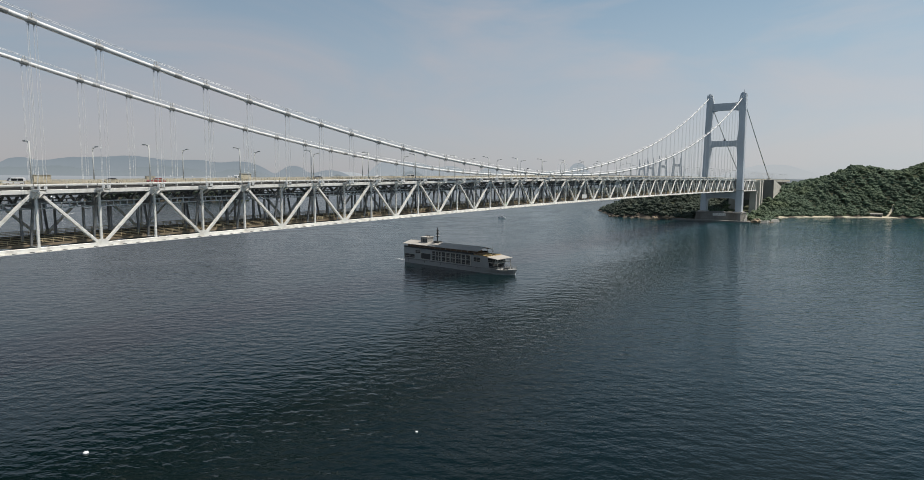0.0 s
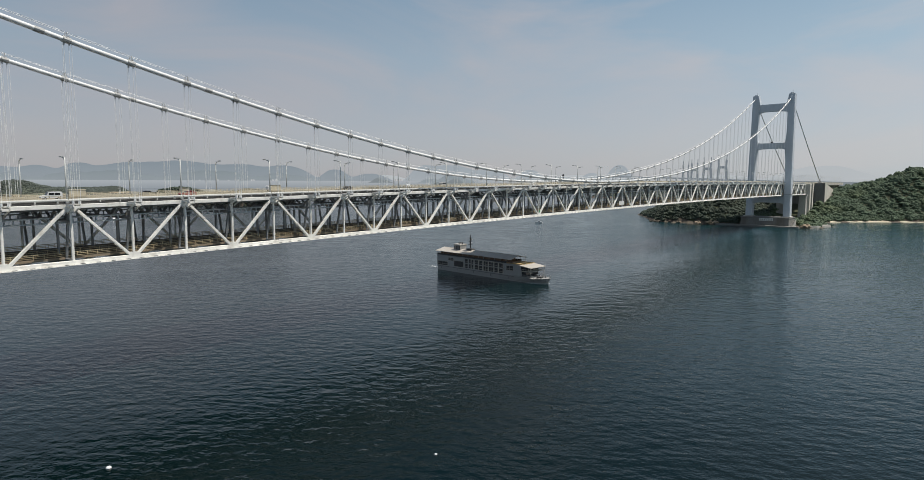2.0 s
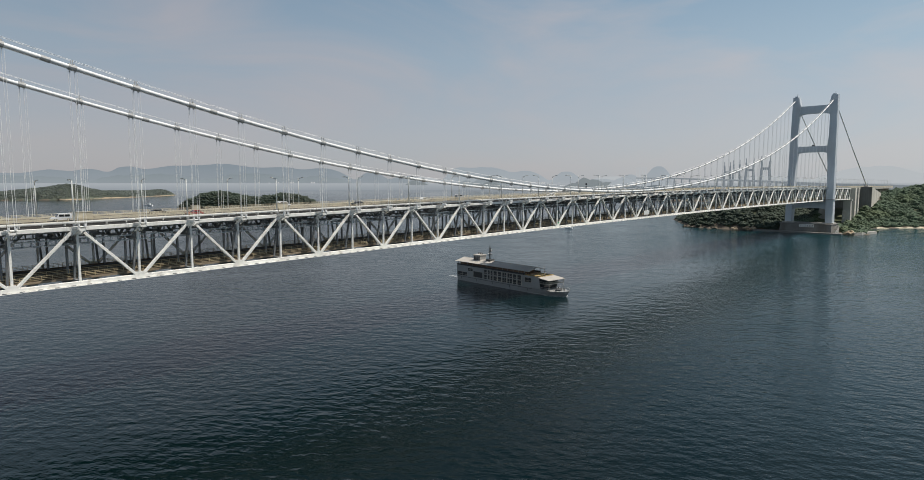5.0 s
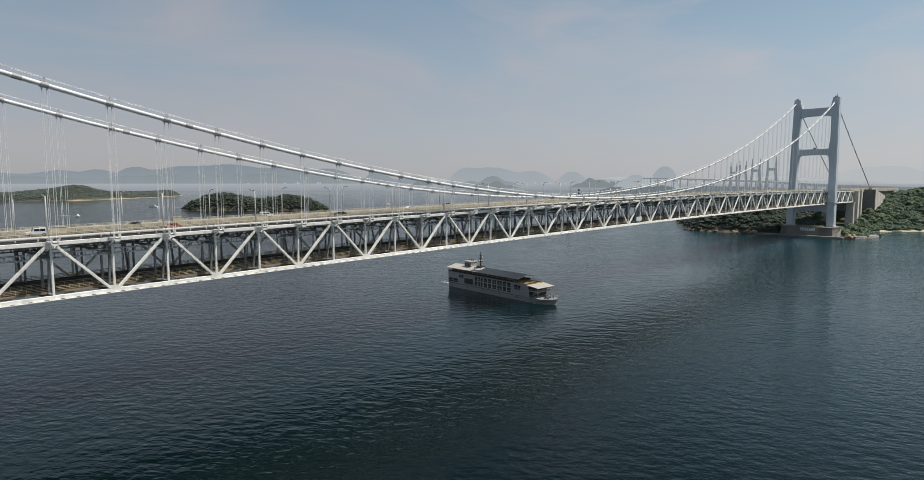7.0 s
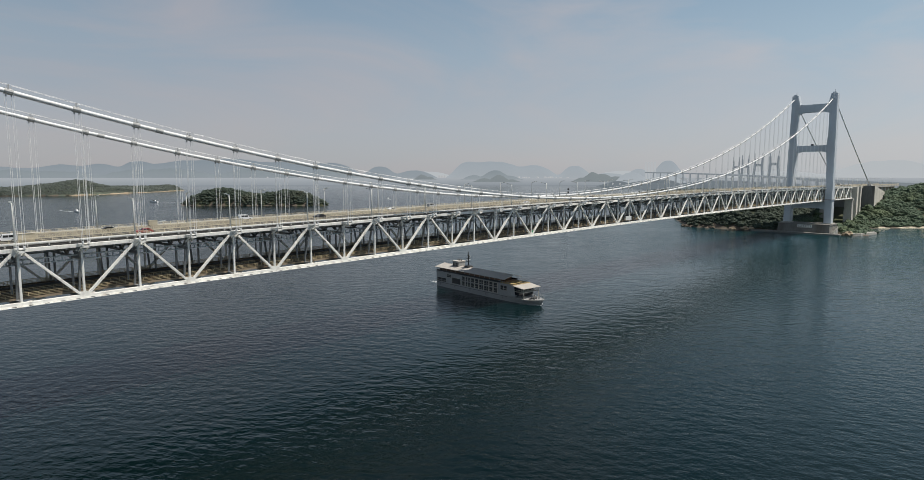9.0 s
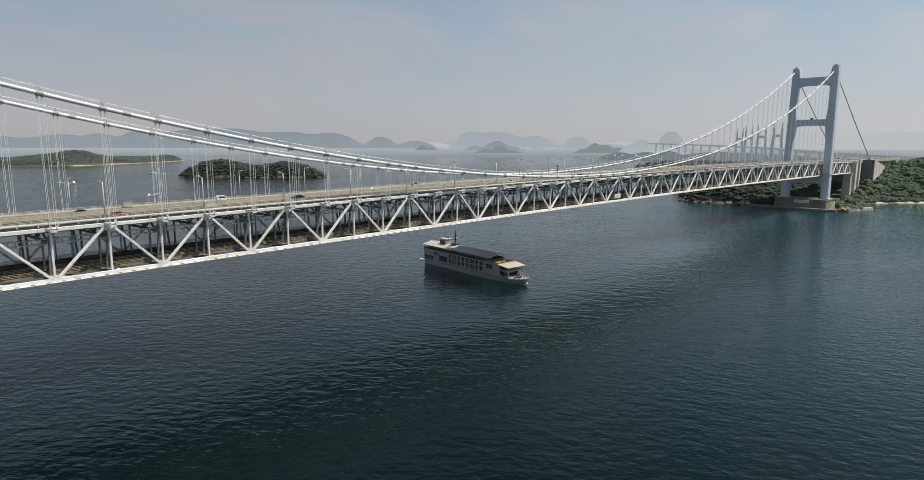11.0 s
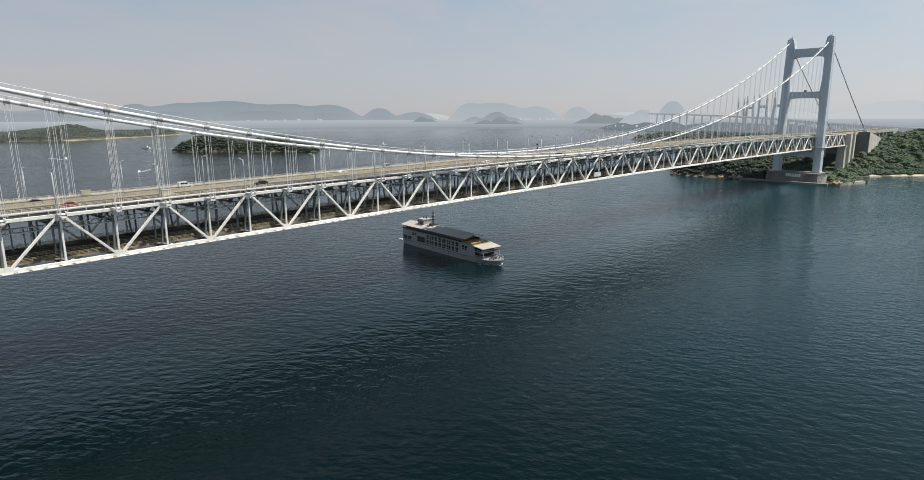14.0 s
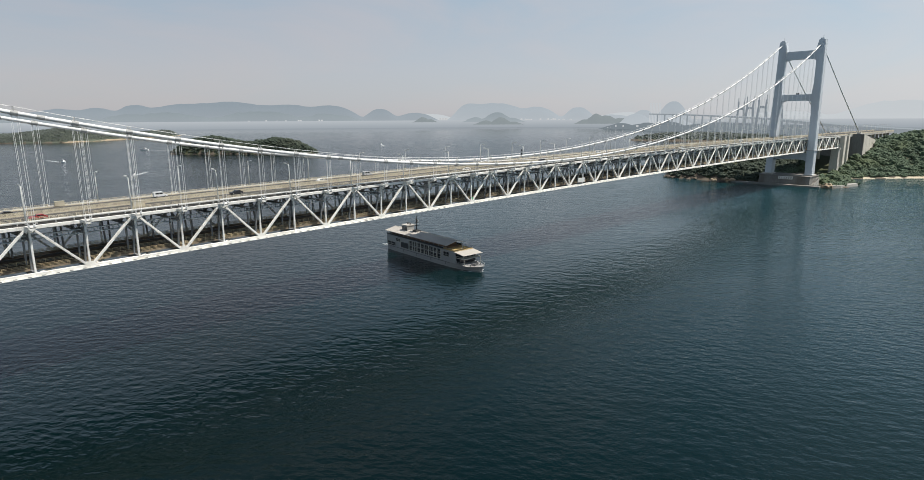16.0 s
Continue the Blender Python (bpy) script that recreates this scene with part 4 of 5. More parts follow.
rng = random.Random(5)
for i in range(18):
    u = rng.random()
    boulder(-88 + 36 * u + rng.uniform(-3, 3), 650 + rng.uniform(-2, 5), rng.uniform(-0.2, 3.2), rng.uniform(1.0, 3.0), 4 * i)
for i in range(16):
    u = rng.random() ** 1.5
    boulder(-130 + 44 * u + rng.uniform(-3, 2), 651 + rng.uniform(-2, 3), rng.uniform(-0.5, 1.2), rng.uniform(0.9, 2.6), 4 * i + 1)
for i in range(7):
    boulder(38 + rng.uniform(-2, 6), 653 + rng.uniform(-1, 7), rng.uniform(0, 2.5), rng.uniform(1.5, 3.2), 40 + 4 * i)

# islands across the water
NEAR_ISLE = [(-1118, 398), (-1060, 440), (-985, 515), (-920, 590), (-898, 620), (-925, 640), (-1010, 662), (-1105, 615), (-1180, 520)]
spots, _ = island("isle_ground", NEAR_ISLE, lambda d, x, y: (1 - np.exp(-np.maximum(d, 0) / 11.0)) * (13 + 23 * np.exp(-(((x + 1085) / 60) ** 2 + ((y - 468) / 60) ** 2)) + 19 * np.exp(-(((x + 985) / 52) ** 2 + ((y - 572) / 52) ** 2))), 9.0, "small wooded isle in the strait", 11, rock_width=0.6, tree=(2.4, 4.4), spacing=3.6, rough=7, clumps=0, swing=0.16, squat=(0.6, 0.9))
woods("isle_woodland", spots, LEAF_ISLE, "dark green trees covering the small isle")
WEST_ISLE = [(-2300, 60), (-2120, 230), (-2050, 370), (-2130, 480), (-2290, 650), (-2440, 790), (-2560, 890), (-2630, 930), (-2760, 900), (-2720, 700), (-2600, 400), (-2500, 120)]
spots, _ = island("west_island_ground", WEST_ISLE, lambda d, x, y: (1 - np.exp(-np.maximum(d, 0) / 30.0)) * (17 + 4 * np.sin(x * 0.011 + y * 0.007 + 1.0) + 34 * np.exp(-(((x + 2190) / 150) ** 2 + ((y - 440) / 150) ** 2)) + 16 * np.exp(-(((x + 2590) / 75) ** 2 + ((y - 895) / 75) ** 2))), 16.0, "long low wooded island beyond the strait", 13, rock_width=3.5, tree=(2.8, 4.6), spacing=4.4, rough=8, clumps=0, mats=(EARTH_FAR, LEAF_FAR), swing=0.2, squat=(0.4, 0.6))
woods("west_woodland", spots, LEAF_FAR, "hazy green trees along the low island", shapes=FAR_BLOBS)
b = Build()
for x, y in ((-2052, 375), (-2130, 480), (-2210, 565), (-2290, 650), (-2440, 790), (-2560, 890), (-2625, 926)):
    b.v += [(x + 9, y + 12, -0.6), (x, y, 1.4), (x - 7, y - 10, 4.0)]
for i in range(0, 18, 3):
    b.f += [(i, i + 3, i + 4, i + 1), (i + 1, i + 4, i + 5, i + 2)]
solid("west_beach", b, PALE_ROCK, "pale rocky beach along the low island", "beach", kind="structure", smooth=True)
HEADLAND = [(-765, 1655), (-690, 1640), (-600, 1660), (-520, 1720), (-380, 1760), (-340, 1880), (-460, 1990), (-690, 1960), (-775, 1810)]
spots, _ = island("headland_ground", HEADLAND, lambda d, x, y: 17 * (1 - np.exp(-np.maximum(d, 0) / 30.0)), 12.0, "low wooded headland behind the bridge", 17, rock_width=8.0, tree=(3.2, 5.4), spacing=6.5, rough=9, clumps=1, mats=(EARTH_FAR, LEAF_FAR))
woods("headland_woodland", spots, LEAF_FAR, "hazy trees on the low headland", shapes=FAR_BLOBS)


# ---- distance ----
def bearing(az, r, z=0.0):
    """A place r metres from the middle of the walk, az degrees to the left of +y."""
    a = radians(az)
    return (HEART.x - r * math.sin(a), HEART.y + r * math.cos(a), z)


# ranges and islets: the haze is painted in as emission
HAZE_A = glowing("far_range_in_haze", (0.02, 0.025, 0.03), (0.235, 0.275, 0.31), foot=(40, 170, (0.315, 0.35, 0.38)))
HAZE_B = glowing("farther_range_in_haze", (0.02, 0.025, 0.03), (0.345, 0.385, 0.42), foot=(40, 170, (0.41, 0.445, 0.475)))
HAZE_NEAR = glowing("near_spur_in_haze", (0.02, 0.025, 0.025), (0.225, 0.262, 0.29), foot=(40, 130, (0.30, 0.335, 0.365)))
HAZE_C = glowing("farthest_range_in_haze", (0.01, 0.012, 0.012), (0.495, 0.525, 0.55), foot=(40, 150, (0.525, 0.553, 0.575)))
# far sea: painted haze as emission, darker at the lower edge
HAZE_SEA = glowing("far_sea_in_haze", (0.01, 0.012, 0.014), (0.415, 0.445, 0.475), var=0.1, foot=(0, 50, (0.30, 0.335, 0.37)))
# far tower steel: emission added in place of the haze before it
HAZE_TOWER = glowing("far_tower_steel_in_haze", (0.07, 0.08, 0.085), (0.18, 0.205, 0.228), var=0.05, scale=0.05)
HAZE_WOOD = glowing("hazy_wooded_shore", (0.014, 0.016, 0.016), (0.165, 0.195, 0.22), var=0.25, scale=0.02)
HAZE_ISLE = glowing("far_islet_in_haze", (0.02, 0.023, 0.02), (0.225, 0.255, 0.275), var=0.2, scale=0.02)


def ridge(name, r, humps, mat, label, step=0.12, grain=5.0, seed=0):
    """A mountain range against the sky. humps: bearing, height, half width."""
    b = Build()
    a0, a1 = min(h[0] - 2.4 * h[2] for h in humps), max(h[0] + 2.4 * h[2] for h in humps)
    n = int((a1 - a0) / step) + 1
    for i in range(n):
        az = a0 + (a1 - a0) * i / (n - 1)
        z = 0.0
        for c, h, w in humps:
            z += (h * math.exp(-abs((az - c) / w) ** 2.4)) ** 4
        z = 0.9 * z ** (1 / 4)
        z += grain * (1.4 * noise.noise(Vector((az * 0.55, seed, 0))) + 0.9 * noise.noise(Vector((az * 1.7, seed, 3))) + 0.4 * noise.noise(Vector((az * 5, seed, 9)))) * min(1.0, z / 60)
        z = max(z, 2.0)
        b.v += [bearing(az, r - 24, -2), bearing(az, r - 12, z * 0.55), bearing(az, r, z), bearing(az, r + 60, -2)]
    for i in range(n - 1):
        for j in range(3):
            b.f.append((4 * i + j, 4 * i + 4 + j, 4 * i + 5 + j, 4 * i + 1 + j))
    solid(name, b, mat, label, "mountains", kind="structure", smooth=True)


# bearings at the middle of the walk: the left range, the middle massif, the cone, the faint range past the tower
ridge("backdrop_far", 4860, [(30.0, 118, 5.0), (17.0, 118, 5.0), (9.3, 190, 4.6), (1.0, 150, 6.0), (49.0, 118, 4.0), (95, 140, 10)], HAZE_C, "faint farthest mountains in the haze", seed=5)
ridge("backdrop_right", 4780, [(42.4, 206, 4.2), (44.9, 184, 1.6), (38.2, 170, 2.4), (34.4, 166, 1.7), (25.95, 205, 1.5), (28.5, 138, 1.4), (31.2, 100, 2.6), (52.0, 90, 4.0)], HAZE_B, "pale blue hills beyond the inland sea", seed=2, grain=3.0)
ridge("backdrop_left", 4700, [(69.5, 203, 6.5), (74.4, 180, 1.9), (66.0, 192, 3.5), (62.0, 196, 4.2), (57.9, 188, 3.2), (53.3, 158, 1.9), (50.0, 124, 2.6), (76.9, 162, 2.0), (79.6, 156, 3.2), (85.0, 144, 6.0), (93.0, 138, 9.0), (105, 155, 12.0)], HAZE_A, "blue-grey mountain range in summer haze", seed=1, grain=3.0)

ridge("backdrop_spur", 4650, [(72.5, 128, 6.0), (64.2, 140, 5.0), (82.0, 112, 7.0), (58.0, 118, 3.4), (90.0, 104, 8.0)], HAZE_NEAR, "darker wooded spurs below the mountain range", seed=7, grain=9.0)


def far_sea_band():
    # added ring above the water; its glow paints the hazy far sea
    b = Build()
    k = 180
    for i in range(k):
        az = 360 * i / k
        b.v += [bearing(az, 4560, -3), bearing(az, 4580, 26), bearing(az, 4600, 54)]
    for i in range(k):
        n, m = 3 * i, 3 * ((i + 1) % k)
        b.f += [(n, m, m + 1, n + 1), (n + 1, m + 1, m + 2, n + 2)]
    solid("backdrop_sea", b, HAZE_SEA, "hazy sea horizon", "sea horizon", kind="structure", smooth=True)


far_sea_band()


def islet(name, az, r, width, height, humps, mat, label, base=0.0):
    """A far wooded islet: a lumpy low mound."""
    b = Build()
    n, m = 48, 8
    for i in range(n + 1):
        u = -1 + 2 * i / n
        prof = max(h * math.exp(-((u - c) / w) ** 2) for c, h, w in humps) * (1 - u ** 6)
        prof += 0.07 * noise.noise(Vector((u * 9, az, 0))) * (1 - u * u)
        for j in range(m + 1):
            v = -1 + 2 * j / m
            p = bearing(az - u * math.degrees(width / 2 / r), r + v * width * 0.22)
            b.v.append((p[0], p[1], base - 1 + max(0, prof) * height * (1 - v * v) + 2.0 * noise.noise(Vector((u * 14, v * 5, az)))))
    for i in range(n):
        for j in range(m):
            a = i * (m + 1) + j
            b.f.append((a, a + 1, a + m + 2, a + m + 1))
    solid(name, b, mat, label, "islet", kind="structure", smooth=True)


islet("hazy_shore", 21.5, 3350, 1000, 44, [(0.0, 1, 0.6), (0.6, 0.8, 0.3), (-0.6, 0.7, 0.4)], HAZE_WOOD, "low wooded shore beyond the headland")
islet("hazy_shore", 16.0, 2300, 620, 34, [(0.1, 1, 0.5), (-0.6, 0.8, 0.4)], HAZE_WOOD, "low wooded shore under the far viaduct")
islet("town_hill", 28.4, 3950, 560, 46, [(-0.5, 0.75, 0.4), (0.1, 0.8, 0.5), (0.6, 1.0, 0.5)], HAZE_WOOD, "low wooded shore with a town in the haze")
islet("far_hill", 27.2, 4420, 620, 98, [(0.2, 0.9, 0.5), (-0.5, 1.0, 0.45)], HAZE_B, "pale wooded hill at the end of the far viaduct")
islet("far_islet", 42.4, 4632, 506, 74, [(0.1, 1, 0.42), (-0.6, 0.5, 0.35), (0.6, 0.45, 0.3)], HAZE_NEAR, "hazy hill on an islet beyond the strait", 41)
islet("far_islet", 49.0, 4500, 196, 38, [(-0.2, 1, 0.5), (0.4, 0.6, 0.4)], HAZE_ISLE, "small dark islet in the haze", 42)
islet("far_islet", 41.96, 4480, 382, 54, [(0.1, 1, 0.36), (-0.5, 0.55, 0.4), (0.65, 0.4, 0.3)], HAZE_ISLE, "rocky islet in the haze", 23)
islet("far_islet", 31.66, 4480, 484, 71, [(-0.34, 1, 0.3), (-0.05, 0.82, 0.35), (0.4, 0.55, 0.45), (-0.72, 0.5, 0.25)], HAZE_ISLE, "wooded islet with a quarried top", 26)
# pale far buildings and tanks: their glow is painted haze
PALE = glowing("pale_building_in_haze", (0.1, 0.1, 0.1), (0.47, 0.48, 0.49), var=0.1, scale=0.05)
rng = random.Random(8)
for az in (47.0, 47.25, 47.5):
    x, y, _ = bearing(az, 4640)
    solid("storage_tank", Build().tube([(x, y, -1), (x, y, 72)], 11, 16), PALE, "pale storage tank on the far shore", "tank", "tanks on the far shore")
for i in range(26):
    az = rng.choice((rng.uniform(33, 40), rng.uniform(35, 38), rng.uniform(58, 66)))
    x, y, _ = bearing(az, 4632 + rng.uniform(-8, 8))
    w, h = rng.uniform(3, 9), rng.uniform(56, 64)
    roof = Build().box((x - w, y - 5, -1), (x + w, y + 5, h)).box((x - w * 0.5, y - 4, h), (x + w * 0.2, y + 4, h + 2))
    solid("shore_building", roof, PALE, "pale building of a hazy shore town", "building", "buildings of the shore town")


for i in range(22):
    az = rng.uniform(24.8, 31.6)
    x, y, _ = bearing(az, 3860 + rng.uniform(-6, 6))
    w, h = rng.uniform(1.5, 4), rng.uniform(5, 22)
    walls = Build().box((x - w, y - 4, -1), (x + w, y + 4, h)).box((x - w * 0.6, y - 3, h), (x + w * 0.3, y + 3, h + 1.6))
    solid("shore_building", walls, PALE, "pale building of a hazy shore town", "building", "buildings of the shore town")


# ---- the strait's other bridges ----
# far deck steel: haze put in as a faint glow
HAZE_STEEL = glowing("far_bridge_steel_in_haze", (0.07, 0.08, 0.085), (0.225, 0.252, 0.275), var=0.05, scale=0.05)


def far_tower(az, r, height, gap, label):
    """A tower of the far cable-stayed bridge: two legs that lean together above a cross beam."""
    x, y, _ = bearing(az, r)
    t = thing("stayed_tower", label, "bridge tower", group="far stayed towers")
    ux, uy = math.cos(radians(az)), math.sin(radians(az))
    for s in (-1, 1):
        b = Build()
        p = lambda o, z: (x + ux * o * s, y + uy * o * s, z)
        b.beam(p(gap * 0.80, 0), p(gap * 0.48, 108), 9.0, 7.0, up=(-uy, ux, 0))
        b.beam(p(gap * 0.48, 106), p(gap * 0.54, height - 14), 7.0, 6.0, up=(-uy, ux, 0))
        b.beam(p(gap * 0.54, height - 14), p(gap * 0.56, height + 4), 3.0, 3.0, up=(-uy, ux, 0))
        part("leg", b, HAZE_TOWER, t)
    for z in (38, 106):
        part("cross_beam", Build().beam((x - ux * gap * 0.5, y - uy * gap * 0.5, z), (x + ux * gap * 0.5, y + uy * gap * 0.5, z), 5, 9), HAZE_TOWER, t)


for az, r, h, gap in ((20.22, 3050, 150, 23), (19.5, 2850, 151, 23), (18.48, 2536, 147, 24.5), (17.27, 2330, 147, 24.5)):
    far_tower(az, r, h, gap, "hazy grey tower of the cable-stayed bridge")


def far_deck(name, stops, label):
    v = thing(name, label, "bridge")
    pts = [Vector(bearing(a, r, z)) for a, r, z in stops]
    for p, q in zip(pts, pts[1:]):
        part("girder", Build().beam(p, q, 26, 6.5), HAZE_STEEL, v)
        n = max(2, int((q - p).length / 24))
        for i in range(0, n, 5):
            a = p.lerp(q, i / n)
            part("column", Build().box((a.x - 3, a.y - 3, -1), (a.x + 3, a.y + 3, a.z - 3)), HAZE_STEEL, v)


far_deck("far_viaduct", [(5.5, 1130, 47), (9.0, 1260, 49), (12.2, 1500, 51), (15.0, 1900, 55), (17.6, 2400, 62), (21.0, 3000, 71), (25.2, 3700, 84), (27.8, 4150, 90)], "hazy truss viaduct crossing to the next island")
for az in (27.08, 27.34, 27.6, 27.86):
    x, y, _ = bearing(az, 4300)
    t = thing("far_tower", "faint suspension bridge tower in the haze", "bridge tower", group="faint far towers")
    # the faint legs and beam glow with the farthest range's painted haze
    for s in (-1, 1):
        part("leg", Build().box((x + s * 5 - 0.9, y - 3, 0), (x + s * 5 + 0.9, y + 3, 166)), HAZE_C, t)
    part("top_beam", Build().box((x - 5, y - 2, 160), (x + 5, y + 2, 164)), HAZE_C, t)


# ---- lamps on the bridge ----
def road_z(y):
    """The road's surface, on the bridge and on the viaduct behind it."""
    return z_top(min(y, Y_END)) + 1.3


def street_lamp(x, y, inward, group="bridge lamps"):
    z = road_z(y) - 0.6
    lamp = thing("street_lamp", "grey steel street lamp with one curved arm", "street lamp", pose(x, y, z), group)
    part("base", Build().box((-0.35, -0.35, 0), (0.35, 0.35, 0.9)), LAMPM, lamp)
    part("column", Build().tube([(0, 0, 0.8), (0, 0, 5.5), (0, 0, 10.6)], [0.21, 0.17, 0.12], 8), LAMPM, lamp, smooth=True)
    part("arm", Build().tube([(0, 0, 9.4), (inward * 0.5, 0, 10.3), (inward * 2.5, 0, 10.75)], 0.10, 6).tube([(0, 0, 10.55), (inward * 1.6, 0, 10.58)], 0.07, 5), LAMPM, lamp)
    part("head", Build().hexa([(inward * 2.7 - 0.5, -0.2, 10.6), (inward * 2.7 + 0.5, -0.2, 10.6), (inward * 2.7 + 0.5, 0.2, 10.6), (inward * 2.7 - 0.5, 0.2, 10.6)], [(inward * 2.7 - 0.65, -0.28, 10.9), (inward * 2.7 + 0.65, -0.28, 10.9), (inward * 2.7 + 0.65, 0.28, 10.9), (inward * 2.7 - 0.65, 0.28, 10.9)]), LENS, lamp)
    return lamp


LAMP_Y, LAMP_STEP = {1: -104.4, -1: -107.0}, 26.0
first = {}
for s in (1, -1):
    y = LAMP_Y[s]
    while y < 1100:
        if s not in first:
            first[s] = street_lamp(s * 13.9, y, -s)
        else:
            copy_thing(first[s], pose(s * (13.9 if y < Y_END else 12.6), y, road_z(y) - 0.6))
        y += LAMP_STEP


# ---- passenger ship ----
HULL = material("ship_silver_paint", (0.33, 0.33, 0.325), 0.45, var=0.06, scale=0.1, fine=1.0, stain=(0.22, 0.22, 0.21), stain_amount=0.4, stain_scale=0.3)
HULL_DARK = material("ship_boot_topping", (0.07, 0.07, 0.075), 0.5, var=0.1)
ROOF = material("ship_roof_metal", (0.47, 0.44, 0.40), 0.5, var=0.05, scale=0.15, fine=1.5)
GLASS = material("ship_dark_glass", (0.02, 0.022, 0.025), 0.12, var=0.1)
TEAK = material("teak_deck", (0.42, 0.30, 0.13), 0.75, var=0.15, scale=0.5, stretch=(0.2, 2, 1))
WOOD = material("brown_cabin_wood", (0.16, 0.09, 0.045), 0.6, var=0.2)


FRAMES = material("ship_frame_paint", (0.48, 0.45, 0.39), 0.55, var=0.08, scale=0.5)


def ship():
    s = thing("passenger_ship", "silver-grey three-deck hotel ship with a shallow gabled roof, under way", "ship", pose(-16.2, 173.4, 0, 0, 0, -4.1) @ Matrix.Scale(0.915, 4))
    # hull: stations from stern to bow
    st = [(-40.0, 6.3, 6.6, 0.0), (-30, 6.6, 6.85, 0), (10, 6.6, 6.85, 0), (22, 6.1, 6.85, 0), (29, 4.9, 6.5, 0.2), (34, 3.2, 5.5, 0.6), (37.5, 1.5, 3.9, 1.1), (39.8, 0.4, 2.1, 1.6), (40.8, 0.08, 0.8, 2.0)]
    b = Build()
    for x, w0, w1, up in st:
        low = 3.4 - 0.9 * max(0.0, min(1.0, (x - 24) / 8)) + 0.5 * max(0.0, (x - 34) / 7)
        b.v += [(x - up, -w0, -1.5), (x - up * 0.5, -w0, 0.4), (x, -w1, low), (x, w1, low), (x - up * 0.5, w0, 0.4), (x - up, w0, -1.5)]
    for i in range(len(st) - 1):
        b.f += [(6 * i + j, 6 * i + (j + 1) % 6, 6 * i + 6 + (j + 1) % 6, 6 * i + 6 + j) for j in range(6)]
    b.f += [tuple(reversed(range(6))), tuple(6 * (len(st) - 1) + j for j in range(6))]
    hull = part("hull", b, HULL, s)
    # bow bulwark rail
    r = Build()
    for sd in (-1, 1):
        pts = [(25, sd * 6.7, 4.3), (29, sd * 6.4, 4.0), (34, sd * 5.4, 3.8), (37.5, sd * 3.8, 4.0), (39.8, sd * 2.0, 4.2), (40.7, sd * 0.5, 4.3)]
        r.tube(pts, 0.09, 6)
        r.tube([(x, y, z - 0.5) for x, y, z in pts], 0.05, 5)
        for x, y, z in pts:
            r.tube([(x, y, z - 1.2), (x, y, z)], 0.06, 5)
    part("bow_rail", r, HULL, hull)
    # main house: two decks of cabins, with deep window bays
    house = part("deck_house", Build().hexa([(-40, -6.75, 3.3), (24, -6.75, 3.3), (24, 6.75, 3.3), (-40, 6.75, 3.3)], [(-40, -6.75, 9.2), (24.6, -6.75, 9.2), (24.6, 6.75, 9.2), (-40, 6.75, 9.2)]), HULL, s)

    def bay(x0, x1, z0, z1, deep=True):
        for sd in (-1, 1):
            y = sd * 6.78
            part("window_bay", Build().box((x0, min(y, y - sd * 0.1), z0), (x1, max(y, y - sd * 0.1), z1)), GLASS, house)
            f = Build()
            yy0, yy1 = min(y, y + sd * 0.12), max(y, y + sd * 0.12)
            f.box((x0 - 0.15, yy0, z0 - 0.15), (x1 + 0.15, yy1, z0)).box((x0 - 0.15, yy0, z1), (x1 + 0.15, yy1, z1 + 0.15))
            f.box((x0 - 0.15, yy0, z0), (x0, yy1, z1)).box((x1, yy0, z0), (x1 + 0.15, yy1, z1))
            if z1 - z0 < 2.5:
                if x1 - x0 > 3.2:
                    f.box(((x0 + x1) / 2 - 0.06, yy0, z0), ((x0 + x1) / 2 + 0.06, yy1, z1))
                f.box((x0, yy0, z0 + 0.85), (x1, yy1, z0 + 0.95))
            part("window_frame", f, FRAMES, house, "pale window frame with a balcony bar")
            if x0 > -8 and x1 < 15:
                part("window_post", Build().box((x1 + 0.16, yy0 - 0.04 * (sd < 0), z0 - 0.3), (x1 + 0.6, yy1 + 0.04 * (sd > 0), z1 + 0.25)), FRAMES, house)
    bay(-39.2, -30.6, 3.3, 5.6)
    bay(-30.0, -25.6, 6.6, 8.3)
    bay(-25.0, -17.2, 3.5, 6.9)
    for a, w in ((-15.8, 2.3), (-12.6, 1.5), (-10.4, 1.5), (-7.9, 2.6), (-4.4, 2.6), (-0.9, 3.3), (3.1, 3.6), (7.4, 2.6), (10.8, 2.8)):
        bay(a, a + w, 3.5, 5.95)
        bay(a, a + w, 6.45, 8.85)
    bay(16.2, 21.0, 5.8, 8.2)
    # balcony slab and its rail between the cabin rows
    for sd in (-1, 1):
        y0, y1 = sorted((sd * 6.8, sd * 7.0))
        part("belt_moulding", Build().box((-16.4, y0, 6.05), (14.4, y1, 6.35)), HULL, house)
        part("roof_edge", Build().box((-40.2, y0, 9.05), (24.4, y1, 9.4)), HULL, house)
    # set-back third deck under the roof
    part("upper_house", Build().box((-38.5, -5.2, 9.2), (12.5, 5.2, 11.6)), WOOD, s, "shaded brown upper deck cabins")
    part("upper_rail", Build().box((-40, -6.7, 9.4), (16, -6.62, 10.3)).box((-40, 6.62, 9.4), (16, 6.7, 10.3)), GLASS, s)
    for sd in (-1, 1):
        for i in range(14):
            x = -39 + 4.2 * i
